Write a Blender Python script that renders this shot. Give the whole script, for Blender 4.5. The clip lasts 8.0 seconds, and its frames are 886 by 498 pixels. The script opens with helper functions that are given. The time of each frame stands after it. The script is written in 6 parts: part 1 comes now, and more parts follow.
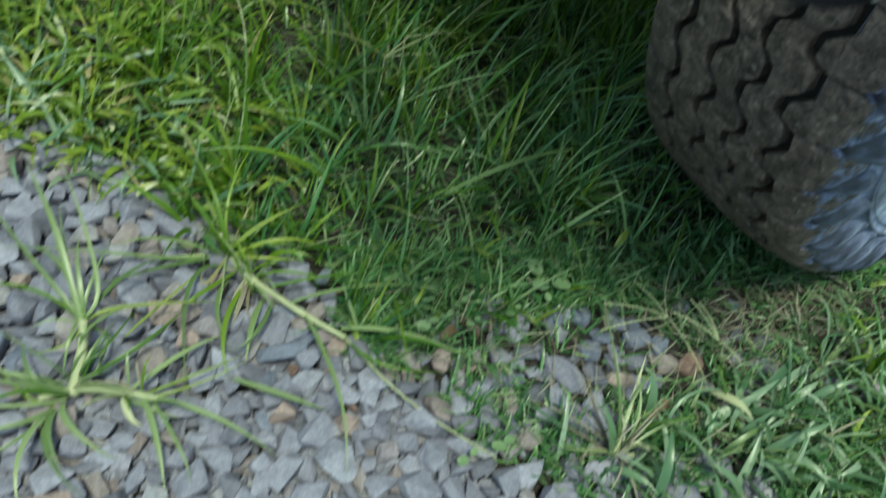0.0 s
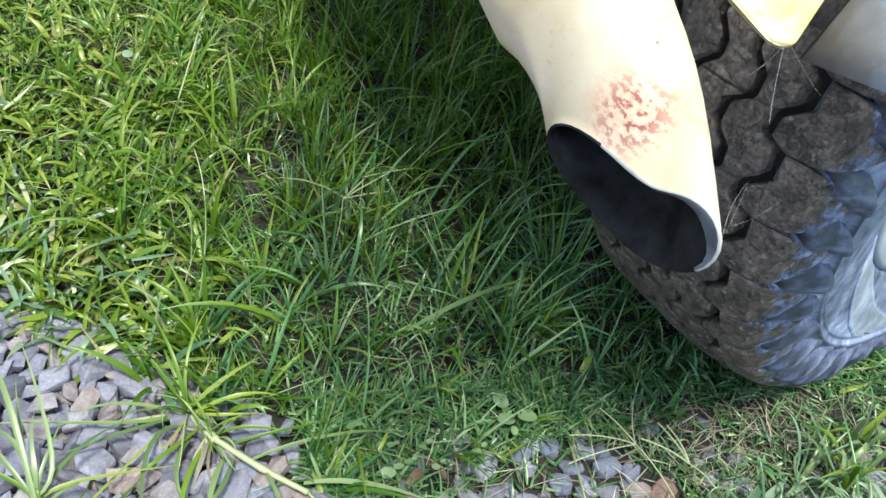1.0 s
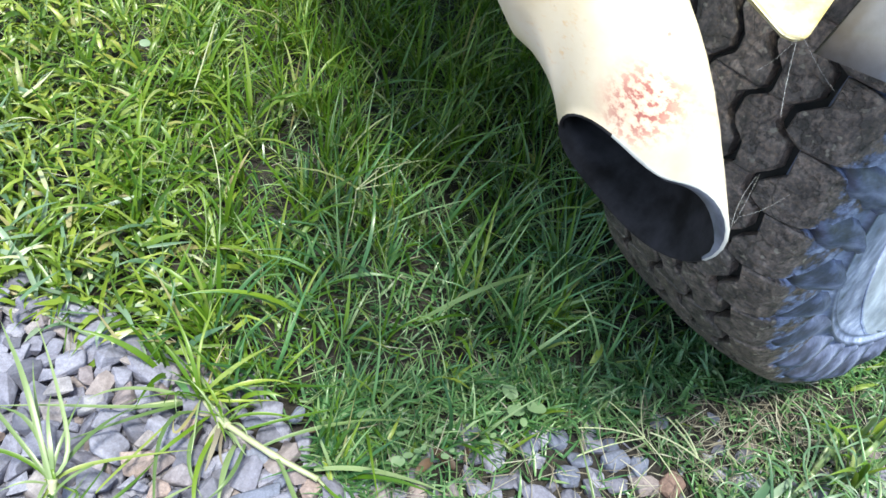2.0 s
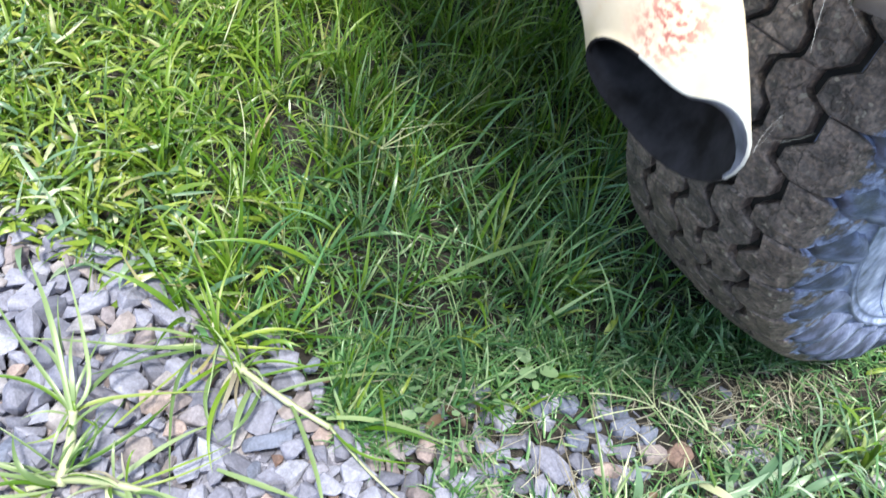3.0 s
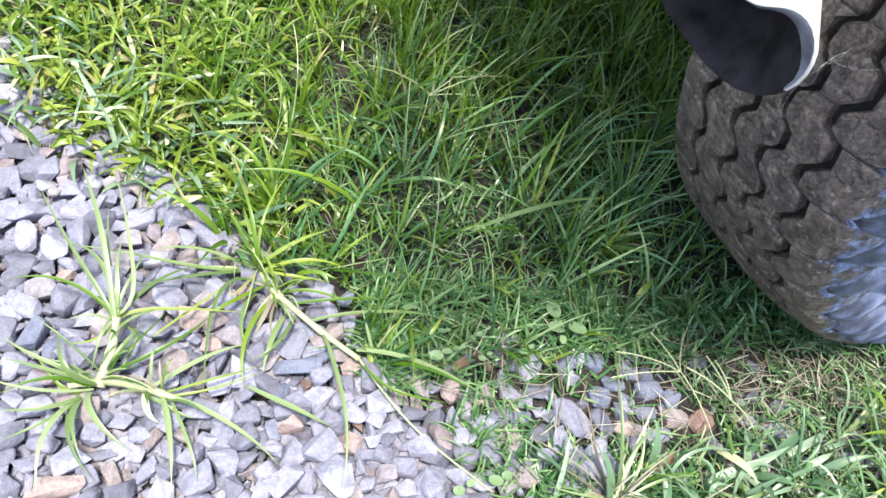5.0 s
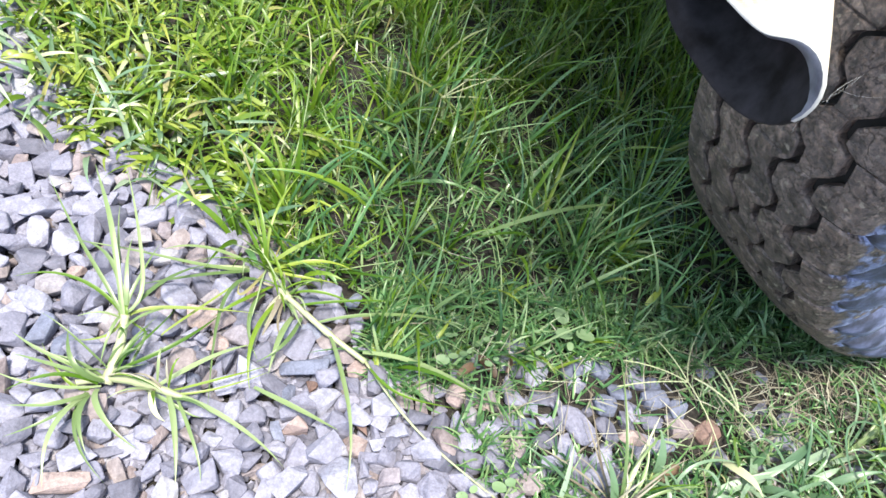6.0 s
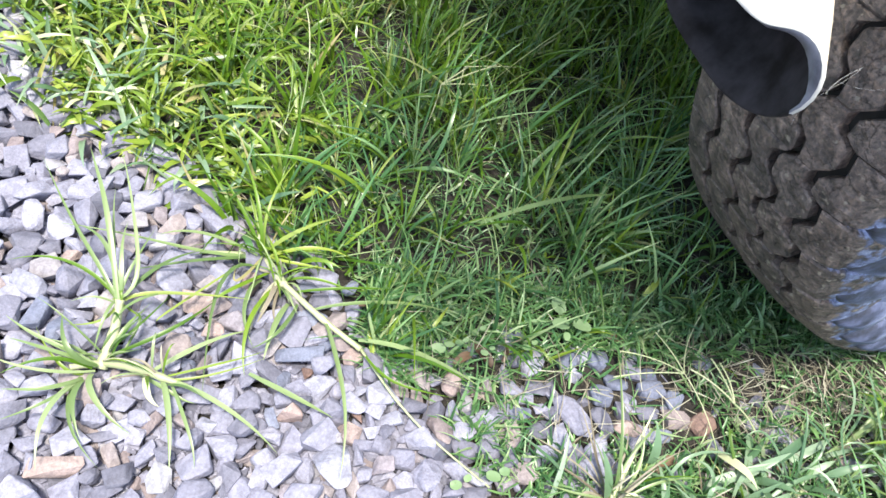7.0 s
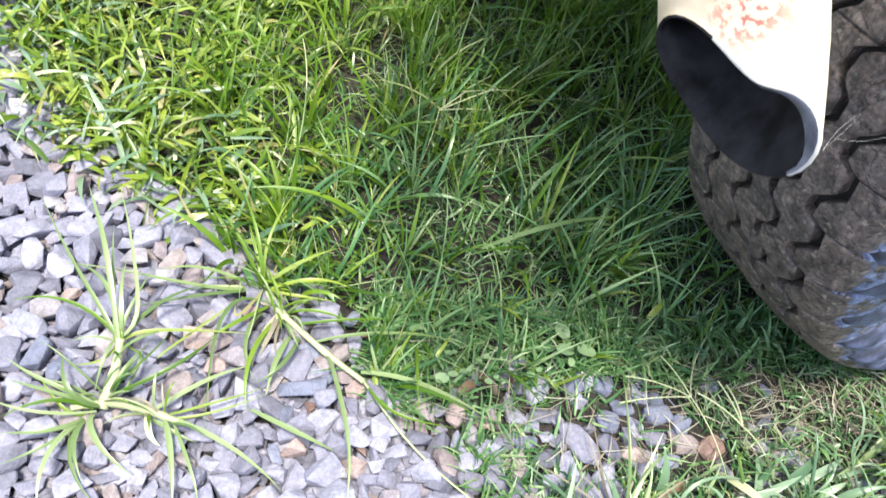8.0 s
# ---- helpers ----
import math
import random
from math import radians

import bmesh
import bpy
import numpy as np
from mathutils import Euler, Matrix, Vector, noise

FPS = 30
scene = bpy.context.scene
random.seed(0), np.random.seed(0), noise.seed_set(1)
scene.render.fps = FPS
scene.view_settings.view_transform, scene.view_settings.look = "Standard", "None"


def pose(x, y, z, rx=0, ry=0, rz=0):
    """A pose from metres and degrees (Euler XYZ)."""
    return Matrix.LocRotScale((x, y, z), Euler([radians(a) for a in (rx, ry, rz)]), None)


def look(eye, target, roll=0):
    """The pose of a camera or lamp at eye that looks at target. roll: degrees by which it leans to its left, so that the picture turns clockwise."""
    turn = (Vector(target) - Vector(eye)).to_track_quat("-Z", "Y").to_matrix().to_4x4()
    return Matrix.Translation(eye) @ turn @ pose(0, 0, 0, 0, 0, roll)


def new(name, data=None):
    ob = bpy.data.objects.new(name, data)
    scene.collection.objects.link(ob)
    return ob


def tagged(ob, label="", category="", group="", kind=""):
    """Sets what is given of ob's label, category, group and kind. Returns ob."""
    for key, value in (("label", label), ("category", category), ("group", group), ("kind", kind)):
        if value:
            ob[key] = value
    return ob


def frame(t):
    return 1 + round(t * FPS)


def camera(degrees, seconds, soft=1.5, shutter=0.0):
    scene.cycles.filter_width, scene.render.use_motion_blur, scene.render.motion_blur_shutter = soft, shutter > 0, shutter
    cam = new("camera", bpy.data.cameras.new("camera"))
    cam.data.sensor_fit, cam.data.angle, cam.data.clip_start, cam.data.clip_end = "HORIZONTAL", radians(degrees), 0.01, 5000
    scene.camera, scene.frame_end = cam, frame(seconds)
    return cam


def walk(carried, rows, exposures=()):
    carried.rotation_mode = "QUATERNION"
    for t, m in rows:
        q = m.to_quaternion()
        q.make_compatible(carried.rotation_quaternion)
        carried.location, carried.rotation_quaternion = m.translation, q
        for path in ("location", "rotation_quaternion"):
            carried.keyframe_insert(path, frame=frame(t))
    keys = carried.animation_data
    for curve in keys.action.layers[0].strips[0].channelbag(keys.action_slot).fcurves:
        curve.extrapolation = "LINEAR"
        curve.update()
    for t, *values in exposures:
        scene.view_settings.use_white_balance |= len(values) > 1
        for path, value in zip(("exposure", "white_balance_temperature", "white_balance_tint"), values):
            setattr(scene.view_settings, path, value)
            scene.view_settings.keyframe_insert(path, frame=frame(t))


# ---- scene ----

cam = camera(62.0, 8.0, soft=1.5, shutter=0.3)
PATH = [
    (0, 0.0001, -0.0001, 0.6499, 36.49, -15.30, -11.05),
    (0.2, 0.0153, 0.0260, 0.6749, 39.82, -15.27, -13.08),
    (0.5, 0.0260, 0.0274, 0.6938, 43.90, -14.37, -14.02),
    (1, 0.0333, 0.0267, 0.7013, 44.25, -13.37, -14.12),
    (1.5, 0.0334, 0.0239, 0.7027, 44.07, -13.12, -13.77),
    (2.8, 0.0301, 0.0138, 0.7017, 41.71, -13.77, -10.40),
    (3, 0.0311, 0.0038, 0.6910, 41.14, -13.96, -9.73),
    (3.5, 0.0287, -0.0127, 0.6780, 38.80, -14.66, -8.19),
    (4, 0.0237, -0.0167, 0.6758, 37.30, -15.34, -6.70),
    (4.5, 0.0229, -0.0197, 0.6756, 37.47, -15.43, -5.31),
    (5, 0.0246, -0.0197, 0.6797, 37.28, -15.13, -4.10),
    (6.5, 0.0294, -0.0095, 0.6850, 36.01, -15.28, -1.96),
    (7, 0.0316, -0.0093, 0.6832, 35.41, -15.52, -1.84),
    (7.5, 0.0318, -0.0075, 0.6804, 34.99, -15.46, -2.12),
    (8, 0.0338, 0.0067, 0.6902, 36.63, -14.48, -2.76),
]
walk(cam, [(r[0], pose(*r[1:])) for r in PATH],
     exposures=[(0, 0.26, 6800, -23), (0.4, 0.58, 6750, -8), (1.0, 1.04, 6620, -4), (1.5, 1.21, 6500, -3), (3, 1.42, 6550, 1), (4, 1.57, 6600, 4), (5, 1.58, 6750, 5), (8, 1.58, 6850, 5)])

# ---- light ----
SUN_FROM = Vector((-0.13, -0.25, 0.96)).normalized()
world = bpy.data.worlds.new("sky")
scene.world = world
world.use_nodes = True
wn = world.node_tree
sky = wn.nodes.new("ShaderNodeTexSky")
sky.sky_type, sky.sun_disc = "NISHITA", False
sky.sun_elevation = math.asin(SUN_FROM.z)
sky.sun_rotation = math.atan2(SUN_FROM.x, SUN_FROM.y)
sky.dust_density = 2.0
wn.links.new(sky.outputs[0], wn.nodes["Background"].inputs[0])
wn.nodes["Background"].inputs[1].default_value = 0.15
sun = new("sun", bpy.data.lights.new("sun", "SUN"))
sun.data.energy, sun.data.angle, sun.data.color = 3.15, radians(11), (1.0, 0.95, 0.86)
sun.matrix_world = look(SUN_FROM * 20, (0, 0, 0))


# ---- materials ----
def material(name):
    m = bpy.data.materials.new(name)
    m.use_nodes = True
    t = m.node_tree
    return m, t, t.nodes["Principled BSDF"], t.nodes["Material Output"]


def ramp(t, fac, stops):
    r = t.nodes.new("ShaderNodeValToRGB")
    e = r.color_ramp.elements
    while len(e) < len(stops):
        e.new(0.5)
    for k, (p, c) in zip(e, stops):
        k.position, k.color = p, (*c, 1)
    t.links.new(fac, r.inputs[0])
    return r.outputs[0]


def noise_fac(t, scale, detail=4.0, rough=0.55, coords="Object", stretch=None):
    c = t.nodes.new("ShaderNodeTexCoord").outputs[coords]
    if stretch:
        mp = t.nodes.new("ShaderNodeMapping")
        mp.inputs["Scale"].default_value = stretch
        t.links.new(c, mp.inputs[0])
        c = mp.outputs[0]
    n = t.nodes.new("ShaderNodeTexNoise")
    n.inputs["Scale"].default_value, n.inputs["Detail"].default_value, n.inputs["Roughness"].default_value = scale, detail, rough
    t.links.new(c, n.inputs["Vector"])
    return n.outputs["Fac"]


def mixed(t, fac, a, b, mode="MIX"):
    m = t.nodes.new("ShaderNodeMix")
    m.data_type, m.blend_type = "RGBA", mode
    for s, v in ((m.inputs["Factor"], fac), (m.inputs["A"], a), (m.inputs["B"], b)):
        if isinstance(v, bpy.types.NodeSocket):
            t.links.new(v, s)
        elif isinstance(v, (int, float)):
            s.default_value = v
        else:
            s.default_value = (*v, 1)
    return m.outputs["Result"]


def invert(t, colour):
    n = t.nodes.new("ShaderNodeInvert")
    t.links.new(colour, n.inputs["Color"])
    return n.outputs[0]


def bump(t, bsdf, fac, strength, distance=0.002):
    b = t.nodes.new("ShaderNodeBump")
    b.inputs["Strength"].default_value, b.inputs["Distance"].default_value = strength, distance
    t.links.new(fac, b.inputs["Height"])
    t.links.new(b.outputs[0], bsdf.inputs["Normal"])


def leaf_material(name, stops, gloss=0.42, thin=0.25, warm=(1.25, 1.15, 0.45)):
    """A thin leaf: diffuse and gloss above, light that comes through it from behind."""
    m, t, p, out = material(name)
    geo = t.nodes.new("ShaderNodeNewGeometry")
    both = t.nodes.new("ShaderNodeMath")
    both.operation = "ADD"
    t.links.new(geo.outputs["Random Per Island"], both.inputs[0])
    t.links.new(t.nodes.new("ShaderNodeObjectInfo").outputs["Random"], both.inputs[1])
    part_of = t.nodes.new("ShaderNodeMath")
    part_of.operation = "FRACT"
    t.links.new(both.outputs[0], part_of.inputs[0])
    base = ramp(t, part_of.outputs[0], stops)
    base = mixed(t, noise_fac(t, 40, 3), base, mixed(t, 1.0, base, (0.72, 0.78, 0.62), "MULTIPLY"))
    t.links.new(base, p.inputs["Base Color"])
    p.inputs["Roughness"].default_value = gloss
    p.inputs["Specular IOR Level"].default_value = 0.55
    tr = t.nodes.new("ShaderNodeBsdfTranslucent")
    t.links.new(mixed(t, 1.0, base, warm, "MULTIPLY"), tr.inputs[0])
    mix = t.nodes.new("ShaderNodeMixShader")
    mix.inputs[0].default_value = thin
    t.links.new(p.outputs[0], mix.inputs[1])
    t.links.new(tr.outputs[0], mix.inputs[2])
    t.links.new(mix.outputs[0], out.inputs[0])
    return m


GRASS = leaf_material("grass_blade", [(0.0, (0.040, 0.100, 0.009)), (0.3, (0.078, 0.170, 0.013)), (0.6, (0.128, 0.232, 0.021)), (0.82, (0.195, 0.290, 0.036)), (0.93, (0.27, 0.34, 0.09)), (0.97, (0.34, 0.36, 0.19)), (1.0, (0.33, 0.27, 0.14))], gloss=0.40, thin=0.32)
BROAD = leaf_material("broad_leaf", [(0.0, (0.058, 0.118, 0.016)), (0.35, (0.140, 0.220, 0.027)), (0.65, (0.250, 0.325, 0.050)), (0.86, (0.30, 0.36, 0.075)), (0.93, (0.33, 0.35, 0.070)), (0.97, (0.36, 0.33, 0.15)), (1.0, (0.34, 0.29, 0.18))], gloss=0.36)
PALE = leaf_material("pale_leaf", [(0.0, (0.104, 0.168, 0.062)), (0.5, (0.180, 0.254, 0.110)), (1.0, (0.297, 0.365, 0.202))], gloss=0.36, warm=(1.12, 1.1, 0.7))
WEED = leaf_material("weed_leaf", [(0.0, (0.072, 0.145, 0.082)), (0.5, (0.145, 0.235, 0.150)), (0.85, (0.24, 0.325, 0.245)), (1.0, (0.39, 0.46, 0.39))], gloss=0.34)
# Grass green made darker and bluer: holds the sky-lit shade beside the vehicle.
SHADE_GRASS = leaf_material("shade_tint_blade", [(0.0, (0.028, 0.083, 0.034)), (0.4, (0.074, 0.178, 0.066)), (0.8, (0.162, 0.287, 0.121)), (1.0, (0.30, 0.375, 0.215))], gloss=0.30, thin=0.20, warm=(1.1, 1.1, 0.6))
SHEATH = leaf_material("leaf_sheath", [(0.0, (0.40, 0.43, 0.27)), (1.0, (0.54, 0.54, 0.39))], gloss=0.45, thin=0.2, warm=(1.08, 1.05, 0.8))
CLOVER = leaf_material("clover_leaf", [(0.0, (0.150, 0.240, 0.130)), (1.0, (0.24, 0.34, 0.20))], gloss=0.40)
STRAW = leaf_material("dry_straw", [(0.0, (0.12, 0.092, 0.072)), (0.5, (0.25, 0.215, 0.180)), (1.0, (0.46, 0.43, 0.385))], gloss=0.6, thin=0.15, warm=(1.1, 1.0, 0.85))


DEAD = leaf_material("dead_leaf", [(0.0, (0.060, 0.032, 0.022)), (0.5, (0.11, 0.062, 0.043)), (1.0, (0.19, 0.12, 0.085))], gloss=0.6, thin=0.08, warm=(1.1, 0.9, 0.7))


def soil_material():
    m, t, p, out = material("soil")
    fine = noise_fac(t, 160, 8, 0.7)
    c = ramp(t, fine, [(0.3, (0.011, 0.0095, 0.0092)), (0.52, (0.027, 0.0243, 0.0238)), (0.78, (0.072, 0.066, 0.065))])
    broad = ramp(t, noise_fac(t, 6, 4), [(0.35, (0.75, 0.72, 0.68)), (0.7, (1.15, 1.1, 1.0))])
    t.links.new(mixed(t, 1.0, c, broad, "MULTIPLY"), p.inputs["Base Color"])
    p.inputs["Roughness"].default_value = 0.95
    bump(t, p, fine, 0.9, 0.006)
    return m


def far_ground_material():
    m, t, p, out = material("far_ground")
    c = ramp(t, noise_fac(t, 55, 6, 0.7), [(0.3, (0.025, 0.05, 0.012)), (0.55, (0.07, 0.13, 0.025)), (0.8, (0.14, 0.19, 0.05))])
    wide = ramp(t, noise_fac(t, 0.7, 4), [(0.3, (0.8, 0.85, 0.8)), (0.7, (1.2, 1.1, 0.9))])
    t.links.new(mixed(t, 1.0, c, wide, "MULTIPLY"), p.inputs["Base Color"])
    p.inputs["Roughness"].default_value = 0.9
    bump(t, p, noise_fac(t, 90, 6), 1.0, 0.02)
    return m


def stone_material(name, stops, by_island=False, size=1.0):
    """Broken stone. size: how many metres one unit of the mesh measures."""
    m, t, p, out = material(name)
    if by_island:
        rnd = t.nodes.new("ShaderNodeNewGeometry").outputs["Random Per Island"]
    else:
        rnd = t.nodes.new("ShaderNodeObjectInfo").outputs["Random"]
    base = ramp(t, rnd, stops)
    grain = noise_fac(t, 420 * size, 6, 0.7)
    patch = noise_fac(t, 75 * size, 5, 0.65)
    chips = noise_fac(t, 170 * size, 3, 0.5, stretch=(1.0, 0.6, 2.2))
    c = mixed(t, 1.0, base, ramp(t, patch, [(0.3, (0.66, 0.65, 0.66)), (0.5, (0.95, 0.95, 0.95)), (0.72, (1.22, 1.20, 1.16))]), "MULTIPLY")
    c = mixed(t, 1.0, c, ramp(t, grain, [(0.3, (0.70, 0.69, 0.69)), (0.7, (1.22, 1.22, 1.22))]), "MULTIPLY")
    t.links.new(c, p.inputs["Base Color"])
    p.inputs["Roughness"].default_value = 0.80
    rough = t.nodes.new("ShaderNodeMath")
    rough.operation = "ADD"
    t.links.new(patch, rough.inputs[0])
    t.links.new(chips, rough.inputs[1])
    bump(t, p, rough.outputs[0], 0.55, 0.0026)
    return m


GREY_STOPS = [(0.0, (0.104, 0.105, 0.146)), (0.25, (0.153, 0.153, 0.211)), (0.55, (0.205, 0.206, 0.281)), (0.80, (0.262, 0.264, 0.348)), (0.87, (0.197, 0.162, 0.175)), (0.94, (0.244, 0.212, 0.226)), (1.0, (0.279, 0.282, 0.337))]
STONE = stone_material("grey_stone", GREY_STOPS)
STONE_UNIT = stone_material("gravel_stone", GREY_STOPS, size=0.014)
STONE_REST = stone_material("gravel_rest", GREY_STOPS, True)
# Slate grey, made bluer to hold the shade on stones near the tyre.
SLATE_SHADE = stone_material("slate_shade_stone", [(0.0, (0.105, 0.118, 0.180)), (1.0, (0.165, 0.182, 0.262))])
REDSTONE = stone_material("red_stone", [(0.0, (0.175, 0.112, 0.098)), (1.0, (0.215, 0.145, 0.128))])
PINKSTONE = stone_material("pink_stone", [(0.0, (0.255, 0.19, 0.19)), (1.0, (0.31, 0.245, 0.24))])
PALESTONE = stone_material("pale_stone", [(0.0, (0.215, 0.22, 0.295)), (1.0, (0.26, 0.265, 0.345))])


def tread_material():
    """Tyre rubber: brown dried mud on the tread, pale grey dust tinted with blue sky light on the sidewall."""
    m, t, p, out = material("muddy_tread")
    co = t.nodes.new("ShaderNodeTexCoord").outputs["Object"]
    sep = t.nodes.new("ShaderNodeSeparateXYZ")
    t.links.new(co, sep.inputs[0])
    flat = t.nodes.new("ShaderNodeCombineXYZ")
    t.links.new(sep.outputs[0], flat.inputs[0])
    t.links.new(sep.outputs[2], flat.inputs[2])
    length = t.nodes.new("ShaderNodeVectorMath")
    length.operation = "LENGTH"
    t.links.new(flat.outputs[0], length.inputs[0])
    rnd = t.nodes.new("ShaderNodeObjectInfo").outputs["Random"]
    shift = t.nodes.new("ShaderNodeVectorMath")
    shift.operation = "MULTIPLY_ADD"
    t.links.new(rnd, shift.inputs[0])
    shift.inputs[1].default_value = (1.7, 0.9, 2.3)
    t.links.new(co, shift.inputs[2])
    def fac(scale, detail, rough, stretch=(1, 1, 1)):
        sc = t.nodes.new("ShaderNodeVectorMath")
        sc.operation = "MULTIPLY"
        t.links.new(shift.outputs[0], sc.inputs[0])
        sc.inputs[1].default_value = stretch
        n = t.nodes.new("ShaderNodeTexNoise")
        n.inputs["Scale"].default_value, n.inputs["Detail"].default_value, n.inputs["Roughness"].default_value = scale, detail, rough
        t.links.new(sc.outputs[0], n.inputs["Vector"])
        return n.outputs["Fac"]
    mottle, grain, streak = fac(62, 8, 0.68), fac(300, 5, 0.6), fac(85, 6, 0.65, (1.0, 0.35, 1.0))
    mud = ramp(t, mottle, [(0.30, (0.0322, 0.0259, 0.0230)), (0.44, (0.1058, 0.0816, 0.0725)), (0.54, (0.1863, 0.1426, 0.1253)), (0.66, (0.2875, 0.2254, 0.1955)), (0.78, (0.4485, 0.3680, 0.3047))])
    mud = mixed(t, 1.0, mud, ramp(t, rnd, [(0.0, (0.78, 0.78, 0.80)), (1.0, (1.15, 1.10, 1.08))]), "MULTIPLY")
    mud = mixed(t, 1.0, mud, ramp(t, grain, [(0.32, (0.42, 0.42, 0.42)), (0.5, (1.0, 1.0, 1.0)), (0.68, (1.75, 1.62, 1.45))]), "MULTIPLY")
    cell = t.nodes.new("ShaderNodeTexVoronoi")
    cell.feature = "DISTANCE_TO_EDGE"
    cell.inputs["Scale"].default_value = 38
    warp = t.nodes.new("ShaderNodeVectorMath")
    warp.operation = "MULTIPLY_ADD"
    t.links.new(mottle, warp.inputs[0])
    warp.inputs[1].default_value = (0.05, 0.05, 0.05)
    t.links.new(shift.outputs[0], warp.inputs[2])
    t.links.new(warp.outputs[0], cell.inputs["Vector"])
    crack = ramp(t, cell.outputs["Distance"], [(0.0, (0, 0, 0)), (0.028, (1, 1, 1))])
    some = ramp(t, fac(20, 3, 0.5), [(0.40, (1, 1, 1)), (0.45, (0, 0, 0))])
    gap = mixed(t, 1.0, crack, invert(t, some), "ADD")
    mud = mixed(t, 1.0, mud, ramp(t, gap, [(0.0, (0.35, 0.35, 0.36)), (1.0, (1.0, 1.0, 1.0))]), "MULTIPLY")
    mud = mixed(t, ramp(t, fac(140, 2, 0.4), [(0.66, (0, 0, 0)), (0.71, (1, 1, 1))]), mud, (0.36, 0.31, 0.25))
    high = t.nodes.new("ShaderNodeMapRange")         # a darker, greyer tone grows with the mesh's own z
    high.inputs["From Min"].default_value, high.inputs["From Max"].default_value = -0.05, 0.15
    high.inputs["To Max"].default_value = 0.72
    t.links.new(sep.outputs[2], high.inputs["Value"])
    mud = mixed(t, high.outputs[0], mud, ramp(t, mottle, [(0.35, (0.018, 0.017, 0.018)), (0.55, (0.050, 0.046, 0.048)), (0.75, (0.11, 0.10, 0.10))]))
    # the dust colour carries the blue of the sky light
    dust = ramp(t, streak, [(0.30, (0.028, 0.031, 0.050)), (0.46, (0.080, 0.095, 0.165)), (0.58, (0.19, 0.225, 0.37)), (0.72, (0.44, 0.49, 0.67))])
    # ridges paled for wear and lit edges, hollows darkened as painted shade
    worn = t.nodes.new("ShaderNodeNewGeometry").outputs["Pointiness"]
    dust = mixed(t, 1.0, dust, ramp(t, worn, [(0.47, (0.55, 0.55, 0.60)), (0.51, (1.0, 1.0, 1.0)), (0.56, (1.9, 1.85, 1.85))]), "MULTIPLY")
    edge = t.nodes.new("ShaderNodeMapRange")
    edge.inputs["From Min"].default_value, edge.inputs["From Max"].default_value = 0.3735, 0.3520
    t.links.new(length.outputs["Value"], edge.inputs["Value"])
    wob = t.nodes.new("ShaderNodeMath")
    wob.operation = "MULTIPLY_ADD"
    t.links.new(streak, wob.inputs[0])
    wob.inputs[1].default_value, wob.inputs[2].default_value = 1.6, -0.80
    add = t.nodes.new("ShaderNodeMath")
    add.operation = "ADD"
    t.links.new(edge.outputs[0], add.inputs[0])
    t.links.new(wob.outputs[0], add.inputs[1])
    ang = t.nodes.new("ShaderNodeMath")
    ang.operation = "ARCTAN2"
    t.links.new(sep.outputs[2], ang.inputs[0])
    t.links.new(sep.outputs[0], ang.inputs[1])
    along = t.nodes.new("ShaderNodeMath")          # half a turn along each block
    along.operation = "MULTIPLY_ADD"
    t.links.new(ang.outputs[0], along.inputs[0])
    along.inputs[1].default_value, along.inputs[2].default_value = 39 / 2, -0.27 * math.pi
    swell = t.nodes.new("ShaderNodeMath")
    swell.operation, swell.use_clamp = "SINE", True
    t.links.new(along.outputs[0], swell.inputs[0])
    tongue = t.nodes.new("ShaderNodeMath")
    tongue.operation = "MULTIPLY_ADD"
    t.links.new(swell.outputs[0], tongue.inputs[0])
    tongue.inputs[1].default_value = -0.55
    t.links.new(add.outputs[0], tongue.inputs[2])
    f = ramp(t, tongue.outputs[0], [(0.40, (0, 0, 0)), (0.62, (1, 1, 1))])
    t.links.new(mixed(t, f, mud, dust), p.inputs["Base Color"])
    p.inputs["Roughness"].default_value = 0.55
    h = t.nodes.new("ShaderNodeMath")
    h.operation = "MULTIPLY_ADD"
    t.links.new(grain, h.inputs[0])
    h.inputs[1].default_value = 0.35
    t.links.new(mottle, h.inputs[2])
    deep = t.nodes.new("ShaderNodeMath")
    deep.operation = "MULTIPLY_ADD"
    t.links.new(gap, deep.inputs[0])
    deep.inputs[1].default_value = 0.22
    t.links.new(h.outputs[0], deep.inputs[2])
    bump(t, p, deep.outputs[0], 0.9, 0.0042)
    return m


def sidewall_material(name, stops, scale=42, stretch=(1.0, 0.5, 1.0), relief=0.5):
    """Rubber under blue-grey dust, paler on worn ridges; sky tint and hollow shade are painted in."""
    m, t, p, out = material(name)
    smear = noise_fac(t, scale, 7, 0.64, stretch=stretch)
    broad = noise_fac(t, 13, 4, 0.6)
    c = ramp(t, smear, stops)
    c = mixed(t, 1.0, c, ramp(t, broad, [(0.35, (0.75, 0.75, 0.75)), (0.65, (1.2, 1.2, 1.2))]), "MULTIPLY")
    # worn ridges get a painted highlight, hollows a painted shade
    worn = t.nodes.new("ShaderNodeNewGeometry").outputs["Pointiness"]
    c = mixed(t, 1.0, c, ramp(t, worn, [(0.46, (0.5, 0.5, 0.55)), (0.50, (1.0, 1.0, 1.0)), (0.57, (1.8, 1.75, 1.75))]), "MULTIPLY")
    t.links.new(c, p.inputs["Base Color"])
    p.inputs["Roughness"].default_value = 0.42
    bump(t, p, smear, relief, 0.0016)
    return m


